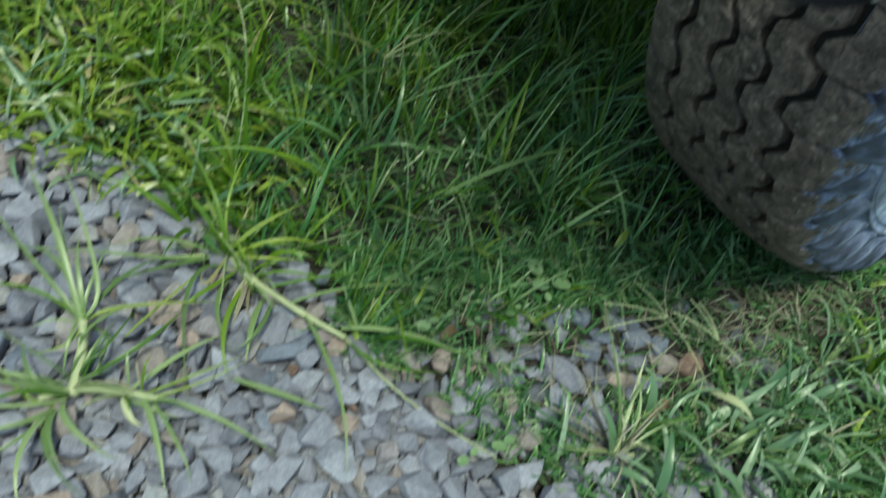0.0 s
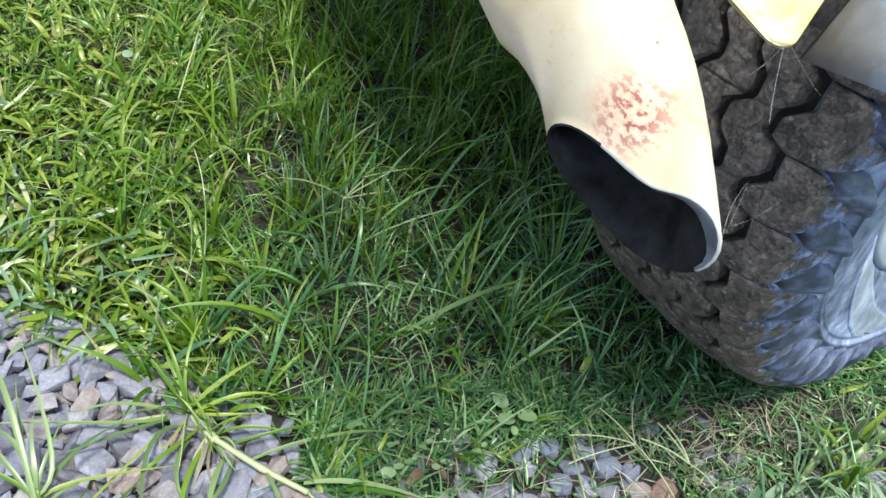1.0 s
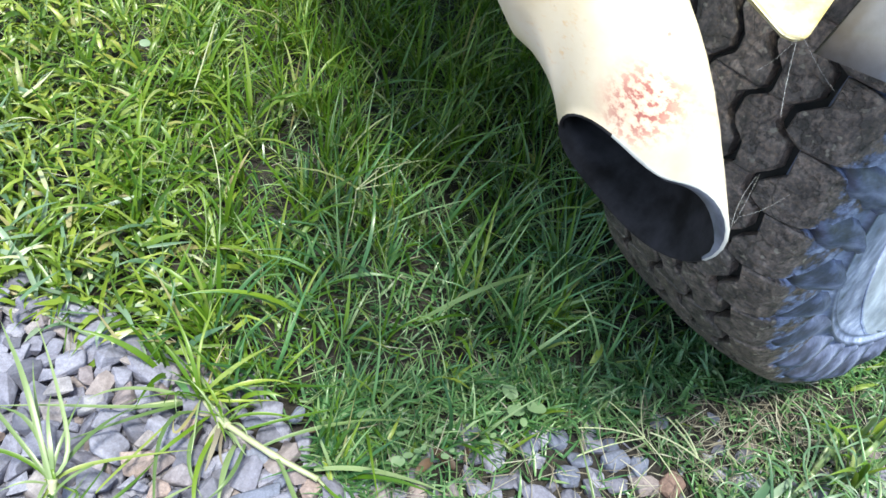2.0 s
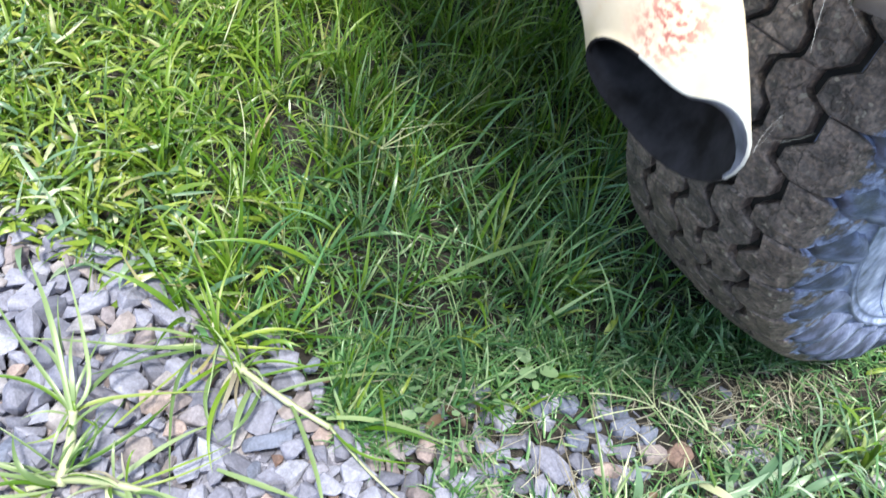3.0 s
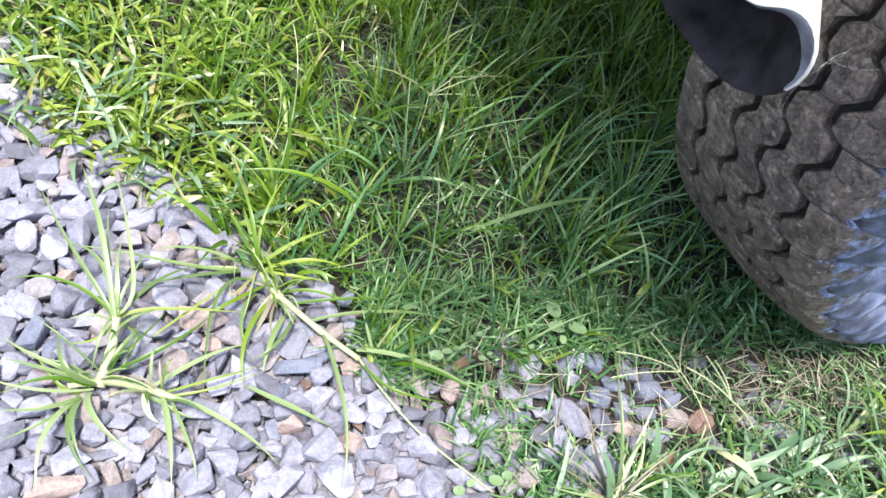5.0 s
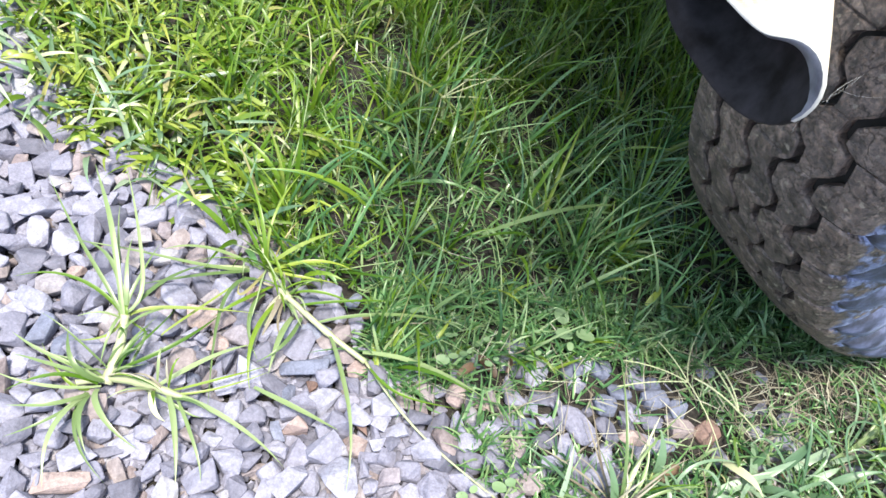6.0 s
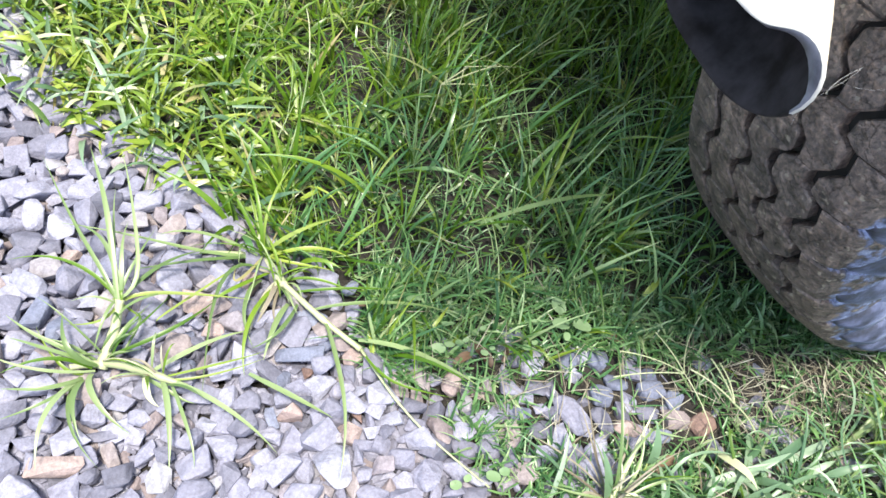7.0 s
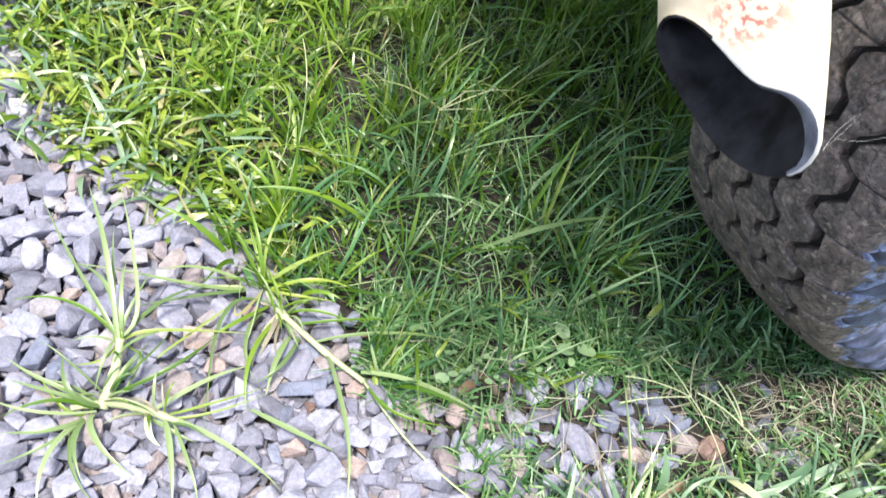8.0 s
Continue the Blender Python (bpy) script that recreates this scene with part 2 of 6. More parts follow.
def groove_material():
    m, t, p, out = material("groove_rubber")
    t.links.new(ramp(t, noise_fac(t, 60, 5), [(0.3, (0.008, 0.008, 0.009)), (0.7, (0.022, 0.020, 0.019))]), p.inputs["Base Color"])
    p.inputs["Roughness"].default_value = 0.85
    return m


def pipe_material():
    """Cream paint, with one scuffed patch where rust shows through, and faint streaks."""
    m, t, p, out = material("cream_pipe_paint")
    coarse = noise_fac(t, 30, 5, 0.6)
    c = ramp(t, coarse, [(0.3, (0.47, 0.372, 0.235)), (0.5, (0.54, 0.452, 0.335)), (0.8, (0.585, 0.515, 0.43))])
    co = t.nodes.new("ShaderNodeTexCoord").outputs["Object"]
    def spot(centre, radius):
        d = t.nodes.new("ShaderNodeVectorMath")
        d.operation = "DISTANCE"
        t.links.new(co, d.inputs[0])
        d.inputs[1].default_value = centre
        r = t.nodes.new("ShaderNodeMapRange")
        r.inputs["From Min"].default_value, r.inputs["From Max"].default_value = radius, 0.35 * radius
        t.links.new(d.outputs["Value"], r.inputs["Value"])
        return r.outputs[0]
    fleck = noise_fac(t, 330, 6, 0.62, stretch=(0.5, 0.8, 1.6))
    def patch(centre, radius, low, high):
        k = t.nodes.new("ShaderNodeMath")
        k.operation = "MULTIPLY"
        t.links.new(spot(centre, radius), k.inputs[0])
        t.links.new(ramp(t, fleck, [(low, (0, 0, 0)), (high, (1, 1, 1))]), k.inputs[1])
        return k.outputs[0]
    c = mixed(t, patch(RUST_AT, 0.0195, 0.30, 0.60), c, (0.48, 0.27, 0.215))
    c = mixed(t, patch(RUST_AT + Vector((0.002, -0.002, 0)), 0.0155, 0.495, 0.56), c, (0.25, 0.085, 0.070))
    c = mixed(t, patch(Vector((0.1734, 0.1737, 0.5931)), 0.014, 0.48, 0.75), c, (0.50, 0.27, 0.21))
    c = mixed(t, patch(Vector((0.1467, 0.2218, 0.5816)), 0.022, 0.56, 0.80), c, (0.52, 0.30, 0.12))
    c = mixed(t, ramp(t, noise_fac(t, 120, 3, 0.5), [(0.71, (0, 0, 0)), (0.75, (1, 1, 1))]), c, (0.20, 0.15, 0.12))
    t.links.new(c, p.inputs["Base Color"])
    p.inputs["Roughness"].default_value = 0.38
    bump(t, p, fleck, 0.12, 0.0006)
    return m


def fender_material():
    """Grey plastic, brownish at the rear, a blue sky reflection painted on its front."""
    m, t, p, out = material("grey_plastic")
    sep = t.nodes.new("ShaderNodeSeparateXYZ")
    t.links.new(t.nodes.new("ShaderNodeTexCoord").outputs["Object"], sep.inputs[0])
    r = t.nodes.new("ShaderNodeMapRange")
    r.inputs["From Min"].default_value, r.inputs["From Max"].default_value = 0.325, 0.405
    t.links.new(sep.outputs[0], r.inputs["Value"])
    k = t.nodes.new("ShaderNodeMath")
    k.operation = "MULTIPLY_ADD"
    t.links.new(noise_fac(t, 26, 6, 0.6), k.inputs[0])
    k.inputs[1].default_value = 0.9
    t.links.new(r.outputs[0], k.inputs[2])
    t.links.new(ramp(t, k.outputs[0], [(0.40, (0.085, 0.072, 0.060)), (0.75, (0.15, 0.145, 0.15)), (1.25, (0.27, 0.32, 0.44))]), p.inputs["Base Color"])
    p.inputs["Roughness"].default_value = 0.22
    bump(t, p, noise_fac(t, 90, 4), 0.08, 0.001)
    return m


def soot_material():
    """Soot inside the pipe."""
    m, t, p, out = material("soot")
    t.links.new(ramp(t, noise_fac(t, 60, 6, 0.6), [(0.35, (0.004, 0.0034, 0.0034)), (0.65, (0.026, 0.0245, 0.0290))]), p.inputs["Base Color"])
    p.inputs["Roughness"].default_value = 0.8
    p.inputs["Specular IOR Level"].default_value = 0.15
    return m


def plain_material(name, stops, rough, scale=40, metal=0.0, bumpy=0.2):
    m, t, p, out = material(name)
    f = noise_fac(t, scale, 6, 0.6)
    t.links.new(ramp(t, f, stops), p.inputs["Base Color"])
    p.inputs["Roughness"].default_value, p.inputs["Metallic"].default_value = rough, metal
    bump(t, p, f, bumpy, 0.001)
    return m


RUST_AT = Vector((0.1614, 0.1878, 0.5862))
SOIL = soil_material()
FAR = far_ground_material()
FAR_GRAVEL = plain_material("far_gravel", [(0.3, (0.07, 0.068, 0.085)), (0.5, (0.17, 0.165, 0.205)), (0.7, (0.27, 0.262, 0.32))], 0.85, 60, 0.0, 1.0)
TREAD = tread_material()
# Dust greys of the sidewall, with blue sky light mixed into their colour.
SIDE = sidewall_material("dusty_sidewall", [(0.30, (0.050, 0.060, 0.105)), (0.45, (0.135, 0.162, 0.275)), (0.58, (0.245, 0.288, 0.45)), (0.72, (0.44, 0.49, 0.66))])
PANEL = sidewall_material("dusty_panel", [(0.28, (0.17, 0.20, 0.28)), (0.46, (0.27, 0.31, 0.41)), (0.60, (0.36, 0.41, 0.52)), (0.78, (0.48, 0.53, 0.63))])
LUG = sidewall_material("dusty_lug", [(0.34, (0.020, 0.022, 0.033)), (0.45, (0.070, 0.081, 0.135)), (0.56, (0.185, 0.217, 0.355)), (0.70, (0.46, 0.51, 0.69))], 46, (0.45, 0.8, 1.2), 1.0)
GROOVE = groove_material()
PIPE = pipe_material()
SOOT = soot_material()
BARE = plain_material("bare_steel", [(0.35, (0.055, 0.062, 0.085)), (0.65, (0.16, 0.172, 0.22))], 0.5, 110)
LIP = plain_material("worn_lip", [(0.3, (0.36, 0.36, 0.36)), (0.7, (0.55, 0.54, 0.50))], 0.4, 120)
YELLOW = plain_material("yellow_paint", [(0.43, (0.62, 0.45, 0.13)), (0.59, (0.66, 0.62, 0.50))], 0.35, 18)
FENDER = fender_material()
BODY = plain_material("body_paint", [(0.3, (0.70, 0.62, 0.40)), (0.7, (0.76, 0.70, 0.52))], 0.4, 8)
RUSTY = plain_material("rusty_steel", [(0.3, (0.16, 0.06, 0.03)), (0.7, (0.34, 0.16, 0.09))], 0.8, 90, 0.3, 0.6)
RIM = plain_material("rim_paint", [(0.3, (0.24, 0.27, 0.35)), (0.7, (0.34, 0.38, 0.47))], 0.4, 22)
WEB = plain_material("cobweb_thread", [(0.3, (0.6, 0.6, 0.62)), (0.7, (0.8, 0.8, 0.82))], 0.6, 50)


# ---- mesh helpers ----
def mesh_of(name, verts, faces, mats, smooth=True, slots=None):
    me = bpy.data.meshes.new(name)
    me.from_pydata([tuple(v) for v in verts], [], faces)
    for m in mats if isinstance(mats, (list, tuple)) else [mats]:
        me.materials.append(m)
    if slots is not None:
        me.polygons.foreach_set("material_index", slots)
    me.polygons.foreach_set("use_smooth", [smooth] * len(me.polygons))
    me.update()
    return me


def piece(name, me, parent=None, label="", m=None):
    ob = new(name, me)
    if m is not None:
        ob.matrix_basis = m
    ob.parent = parent
    return tagged(ob, label)


def tube(points, radii, sides=10):
    """A closed tube along points; returns verts and faces."""
    vs, fs = [], []
    pts = [Vector(p) for p in points]
    up = Vector((0, 0, 1))
    for i, p in enumerate(pts):
        d = (pts[min(i + 1, len(pts) - 1)] - pts[max(i - 1, 0)]).normalized()
        a = d.cross(up if abs(d.z) < 0.95 else Vector((1, 0, 0))).normalized()
        b = d.cross(a)
        for k in range(sides):
            w = 2 * math.pi * k / sides
            vs.append(p + radii[i] * (math.cos(w) * a + math.sin(w) * b))
    for i in range(len(pts) - 1):
        for k in range(sides):
            n = (k + 1) % sides
            fs.append((i * sides + k, i * sides + n, (i + 1) * sides + n, (i + 1) * sides + k))
    fs.append(tuple(range(sides - 1, -1, -1)))
    fs.append(tuple(range((len(pts) - 1) * sides, len(pts) * sides)))
    return vs, fs


def arc(base, tip, rise, n=7, sway=0.0):
    """Points of a bow from base to tip that stands rise above the straight line."""
    a, b = Vector(base), Vector(tip)
    side = (b - a).cross(Vector((0, 0, 1)))
    side = side.normalized() if side.length > 1e-6 else Vector((1, 0, 0))
    return [a.lerp(b, k / n) + Vector((0, 0, rise * 4 * (k / n) * (1 - k / n))) + side * sway * 4 * (k / n) * (1 - k / n) for k in range(n + 1)]


def leaf_mesh(name, points, width, mat, fold=0.12, blunt=False):
    """A creased leaf blade along points."""
    vs, fs = [], []
    n = len(points) - 1
    wave, phase = random.uniform(0.0, 0.10), random.uniform(0, 6)
    span = (points[-1] - points[0]).length
    points = [p + Vector((math.sin(phase + 5 * i / n), math.cos(phase + 4 * i / n), 0.5 * math.sin(phase + 6 * i / n))) * wave * span * 0.35 * (i / n) for i, p in enumerate(points)]
    for i, p in enumerate(points):
        f = i / n
        d = (points[min(i + 1, n)] - points[max(i - 1, 0)]).normalized()
        s = d.cross(Vector((0, 0, 1)))
        s = s.normalized() if s.length > 1e-4 else Vector((1, 0, 0))
        up = s.cross(d)
        w = 0.5 * width * (min(1, 0.65 + 1.4 * f) * (1 - max(0, (f - 0.35) / 0.65) ** 1.7) + 0.02)
        if blunt:
            w = 0.5 * width * (math.sin(math.pi * min(1, 0.06 + 0.92 * f)) ** 0.6 + 0.02)
        vs += [p - s * w + up * w * fold, p, p + s * w + up * w * fold]
    for i in range(n):
        a, b = 3 * i, 3 * i + 3
        fs += [(a, a + 1, b + 1, b), (a + 1, a + 2, b + 2, b + 1)]
    return mesh_of(name, vs, fs, mat)


# ---- ground ----
AX = Vector((math.cos(radians(-82.19)), math.sin(radians(-82.19)), 0))   # outward along the axle
FW = Vector((-AX.y, AX.x, 0))                                            # forward
UP = Vector((0, 0, 1))
# The rear wheel stands a little turned and leaning against the body.
WHEEL_AX, WHEEL_FW, WHEEL_UP = Vector((0.2755, -0.9548, 0.1120)), Vector((0.9608, 0.2772, 0.0)), Vector((-0.0310, 0.1076, 0.9937))
HUB = Vector((0.7945, 0.5412, 0.4049))
FOOT = HUB - 0.388 * WHEEL_UP
# Line between gravel drive and lawn; gravel lies on its lower side.
EDGE = [(-1.2, 2.6), (-0.549, 1.314), (-0.325, 0.866), (-0.250, 0.688), (-0.188, 0.591), (-0.098, 0.565), (-0.024, 0.503), (0.058, 0.443), (0.122, 0.392), (0.174, 0.326), (0.273, 0.281), (0.375, 0.237), (0.513, 0.166), (0.625, 0.083), (1.1, -0.5)]


def edge_distance(x, y):
    """Distance from the line between gravel and lawn: positive on the lawn."""
    p = np.stack([np.asarray(x, float), np.asarray(y, float)], -1)
    best = np.full(p.shape[:-1], 1e9)
    sign = np.ones(p.shape[:-1])
    for a, b in zip(EDGE[:-1], EDGE[1:]):
        a, d = np.array(a), np.subtract(b, a)
        k = np.clip(((p - a) @ d) / (d @ d), 0, 1)
        off = p - a - k[..., None] * d
        far = np.hypot(off[..., 0], off[..., 1])
        side = d[0] * (p[..., 1] - a[1]) - d[1] * (p[..., 0] - a[0])
        near = far < best
        sign = np.where(near, np.where(side > 0, 1.0, -1.0), sign)
        best = np.where(near, far, best)
    return best * sign


def sparse(x, y):
    """How worn the lawn is: 1 on the trodden strip between the tyre and the gravel."""
    x, y = np.asarray(x), np.asarray(y)
    a = np.clip((x - 0.17) / 0.10, 0, 1)
    top = 0.378 + 0.045 * np.clip((x - 0.35) / 0.25, 0, 1)
    b = np.clip((top - y) / 0.045, 0, 1)
    c = np.clip((y - 0.235 + 0.10 * (x - 0.3)) / 0.04, 0.25, 1)
    return a * b * c * np.clip((1.15 - x) / 0.2, 0, 1)


def mixed_zone(x, y):
    """1 where the gravel thins out into soil and sprigs, beside the worn lawn."""
    return np.clip((np.asarray(x) + np.asarray(y) - 0.470) / 0.03, 0, 1)


def ground_z(x, y):
    """The ground's height: fairly level, pressed up a little round the tyre's foot."""
    f = (x - FOOT.x) * WHEEL_FW.x + (y - FOOT.y) * WHEEL_FW.y
    o = (x - FOOT.x) * WHEEL_AX.x + (y - FOOT.y) * WHEEL_AX.y
    return -0.006 + 0.048 * np.exp(-(f / 0.28) ** 2 - (o / 0.15) ** 2)


def build_ground():
    cuts = [-400, -150, -60, -30, -16, -10, -7, -5, -4, -3, -2.4] + [round(-1.8 + 0.03 * i, 3) for i in range(135)] + [2.8, 3.4, 4.2, 5.2, 6.5, 8, 12, 20, 35, 60, 150, 400]
    n = len(cuts)
    vs, fs, slots = [], [], []
    for y in cuts:
        for x in cuts:
            near = abs(x) < 2.0 and abs(y) < 2.0
            under = 0.011 * float(np.clip(-edge_distance(x, y) / 0.03, 0, 1) * (1 - mixed_zone(x, y)))     # the gravel fills a shallow hollow
            vs.append((x, y, float(ground_z(x, y)) - under + (0.005 * noise.noise(Vector((x * 9, y * 9, 0))) if near else 0)))
    for j in range(n - 1):
        for i in range(n - 1):
            fs.append((j * n + i, j * n + i + 1, (j + 1) * n + i + 1, (j + 1) * n + i))
            x, y = 0.5 * (cuts[i] + cuts[i + 1]), 0.5 * (cuts[j] + cuts[j + 1])
            stony = edge_distance(x, y) < 0
            bare = (-0.80 < x < 1.0 and -0.06 < y < 1.5) if stony else (-0.9 < x < 2.0 and 0.08 < y < 1.9)
            slots.append(0 if bare else (2 if stony else 1))
    ob = new("ground", mesh_of("ground", vs, fs, [SOIL, FAR, FAR_GRAVEL], True, slots))
    tagged(ob, "dark brown bare soil under lawn and gravel", "ground", kind="structure")


build_ground()


# ---- vehicle ----


def car(fw, out, z):
    """World place from metres forward, outward and up."""
    return fw * FW + out * AX + z * UP


TYRE_R = 0.388
WHEEL_FRAME = Matrix((WHEEL_FW, WHEEL_AX, WHEEL_UP)).transposed().to_4x4()
WHEEL_FRAME.translation = HUB

vehicle = tagged(new("vehicle"), "cream off-road vehicle with muddy rear tyre on grass", "vehicle")
PITCHES = 39


CROWN = [(0, 0.3878), (0.045, 0.3876), (0.075, 0.3866), (0.092, 0.3851), (0.102, 0.3836), (0.108, 0.3792), (0.113, 0.3690), (0.117, 0.3550), (0.1195, 0.3400), (0.1205, 0.3260)]


def worn_off(y):
    """The outer half of the tread is worn rounder."""
    return 0.0183 * max(0.0, y / 0.1195) ** 2


def crown(y):
    """Tyre radius at the offset y from its middle."""
    return float(np.interp(abs(y), [p[0] for p in CROWN], [p[1] for p in CROWN])) - worn_off(y)


def build_tyre():
    inner = [(-0.092, 0.190), (-0.102, 0.212), (-0.110, 0.236), (-0.118, 0.262), (-0.125, 0.296), (-0.126, 0.328), (-0.119, 0.349), (-0.109, 0.362), (-0.097, 0.369), (-0.075, 0.373), (-0.042, 0.3755), (0, 0.377)]
    outer = [(0.042, 0.3755), (0.073, 0.373), (0.089, 0.370), (0.098, 0.362), (0.1050, 0.349), (0.1105, 0.332), (0.1150, 0.311), (0.1170, 0.304), (0.1200, 0.3015), (0.1200, 0.2975), (0.1175, 0.2955), (0.1158, 0.290), (0.1152, 0.2865), (0.1162, 0.2845), (0.1150, 0.2815), (0.1140, 0.262), (0.1110, 0.240), (0.1075, 0.222), (0.1020, 0.206), (0.1005, 0.202), (0.0970, 0.198), (0.092, 0.190)]
    prof = inner + [(y, r - worn_off(y) * min(1.0, max(0.0, (r - 0.27) / 0.06))) for y, r in outer]
    sides, n = 184, len(prof)
    vs, fs, slots = [], [], []
    for k in range(sides):
        w = 2 * math.pi * k / sides
        for y, r in prof:
            vs.append((r * math.cos(w), y, r * math.sin(w)))
    for k in range(sides):
        for i in range(n - 1):
            a, b = k * n, ((k + 1) % sides) * n
            fs.append((a + i, b + i, b + i + 1, a + i + 1))
            slots.append(0 if 0.3665 < 0.5 * (prof[i][1] + prof[i + 1][1]) else 1)
    return piece("tyre", mesh_of("tyre", vs, fs, [GROOVE, SIDE], True, slots), vehicle, "worn black off-road tyre with mud-brown tread and dusty sidewall", WHEEL_FRAME)


GROOVES = [-0.0615, -0.0150, 0.0260, 0.0660]
SWING = [0.0062, 0.0082, 0.0085, 0.0088]
# Where, in parts of a pitch, each zigzag leaves its inner side, gains and leaves its outer side, and is back.
TURNS = [(0.20, 0.55, 0.80, 1.05), (0.17, 0.43, 0.66, 0.91), (0.33, 0.56, 0.85, 1.02), (0.16, 0.27, 0.64, 0.88)]
STARTS = [0.87, 0.83, 0.87, 0.27]


def zig(u, row):
    """Sideways offset of a zigzag groove at u pitches round the tyre."""
    knots = TURNS[row]
    f = (u - knots[0]) % 1.0 + knots[0]
    return SWING[row] * float(np.interp(f, [*knots, knots[0] + 1], [-1.0, 0.82, 1.0, -0.92, -1.0]))


def block_mesh(name, low, high, start, gap, mat, taper=0.0):
    """One tread block of one pitch between two groove lines: a thick curved slab with worn edges."""
    steps, across = 16, 4 if taper == 0.0 else 7
    da = 2 * math.pi / PITCHES
    us = [gap + (1 - 2 * gap) * i / steps for i in range(steps + 1)]
    def at(u, k, shrink, lift):
        a, b = low(start + u) + shrink, high(start + u) - shrink
        y = a * (1 - k) + b * k
        lift = lift + 0.0012 * noise.noise(Vector((31 * u, 60 * y, start))) if lift == 0.0 else lift
        uu = start + 0.5 + (u - 0.5) * (1 - 2 * shrink / 0.052) * (1 - taper * k ** 4.0) + 0.16 * taper * k ** 3
        r = crown(y) + lift
        return (r * math.cos(uu * da), y, r * math.sin(uu * da))
    vs, fs = [], []
    grid = []
    for i, u in enumerate(us):
        grid.append([])
        for q in range(across + 1):
            vs.append(at(u, q / across, 0.0016, 0.0))
            grid[-1].append(len(vs) - 1)
    for i in range(steps):
        for q in range(across):
            fs.append((grid[i][q], grid[i + 1][q], grid[i + 1][q + 1], grid[i][q + 1]))
    rim = [(i, 0) for i in range(steps)] + [(steps, q) for q in range(across)] + [(i, across) for i in range(steps, 0, -1)] + [(0, q) for q in range(across, 0, -1)]
    last = [grid[i][q] for i, q in rim]
    for lift in (-0.0018, -0.012):
        ring = []
        for i, q in rim:
            vs.append(at(us[i], q / across, 0.0, lift))
            ring.append(len(vs) - 1)
        m = len(ring)
        for i in range(m):
            n = (i + 1) % m
            fs.append((last[i], last[n], ring[n], ring[i]))
        last = ring
    return mesh_of(name, vs, fs, mat, False)


def build_tread(tyre):
    half = 0.0036
    def groove(row, side, extra=0.0):
        return lambda u: GROOVES[row] + zig(u, row) + side * (half + extra)
    def tongue(u):
        f = (u - STARTS[3]) % 1.0
        return float(np.interp(f, [0, 0.12, 0.35, 0.62, 0.85, 1.0], [0.1135, 0.1165, 0.1188, 0.1192, 0.1180, 0.1140]))
    shapes = []
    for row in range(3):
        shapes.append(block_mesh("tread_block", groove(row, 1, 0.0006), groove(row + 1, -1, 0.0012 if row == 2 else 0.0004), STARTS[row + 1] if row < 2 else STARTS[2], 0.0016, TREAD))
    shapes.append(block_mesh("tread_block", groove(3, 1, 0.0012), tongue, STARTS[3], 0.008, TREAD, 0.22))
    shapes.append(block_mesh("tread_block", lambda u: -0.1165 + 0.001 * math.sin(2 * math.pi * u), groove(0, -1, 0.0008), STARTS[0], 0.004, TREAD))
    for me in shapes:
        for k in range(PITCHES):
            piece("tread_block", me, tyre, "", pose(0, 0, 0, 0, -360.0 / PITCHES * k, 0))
    # ridges that curve from each shoulder block down the sidewall
    da = 2 * math.pi / PITCHES
    def lug_mesh(seed):
        g = random.Random(seed)
        prof = [(0.1085, 0.3710), (0.1112, 0.3670), (0.1140, 0.3595), (0.1165, 0.350), (0.1185, 0.339), (0.1195, 0.328), (0.1195, 0.318), (0.1190, 0.310), (0.1180, 0.303), (0.1165, 0.297)]
        lead, high = g.uniform(0.08, 0.24), g.uniform(0.0055, 0.0115)
        vs, fs = [], []
        for j, (y, r) in enumerate(prof):
            r -= worn_off(y) * min(1.0, max(0.0, (r - 0.27) / 0.06))
            f = j / (len(prof) - 1)
            h = high * math.sin(math.pi * min(1, 0.06 + 0.80 * f)) ** 0.8 * g.uniform(0.85, 1.1)
            h *= 0.8 + 0.35 * math.sin(7 * f + seed)
            wd = (0.07 + 0.18 * math.sin(math.pi * (0.15 + 0.6 * f))) * g.uniform(0.9, 1.1)
            mid = lead + 0.80 * f ** 0.9 + 0.04 * g.uniform(-1, 1)
            for u, k in ((-wd - 0.12, 0.0), (-wd, 0.62), (-0.3 * wd, 0.95), (0.35 * wd, 1.0), (wd, 0.75), (wd + 0.05, 0.0)):
                yy, rr = y + h * k - 0.009 * (1 - k), r + 0.35 * h * k - 0.001 * (1 - k)
                vs.append((rr * math.cos((mid + u) * da), yy, rr * math.sin((mid + u) * da)))
        for j in range(len(prof) - 1):
            for i in range(5):
                q = 6 * j + i
                fs.append((q, q + 1, q + 7, q + 6))
        fs += [tuple(range(6 * len(prof) - 6, 6 * len(prof))), (5, 4, 3, 2, 1, 0)]
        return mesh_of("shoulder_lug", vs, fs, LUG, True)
    lugs = [lug_mesh(i) for i in range(9)]
    rng = random.Random(3)
    for k in range(PITCHES):
        piece("shoulder_lug", rng.choice(lugs), tyre, "", pose(0, 0, 0, 0, -360.0 / PITCHES * (k + rng.uniform(-0.06, 0.06)), 0) @ Matrix.Diagonal((1, rng.uniform(0.985, 1.01), 1, 1)))


tyre = build_tyre()
build_tread(tyre)


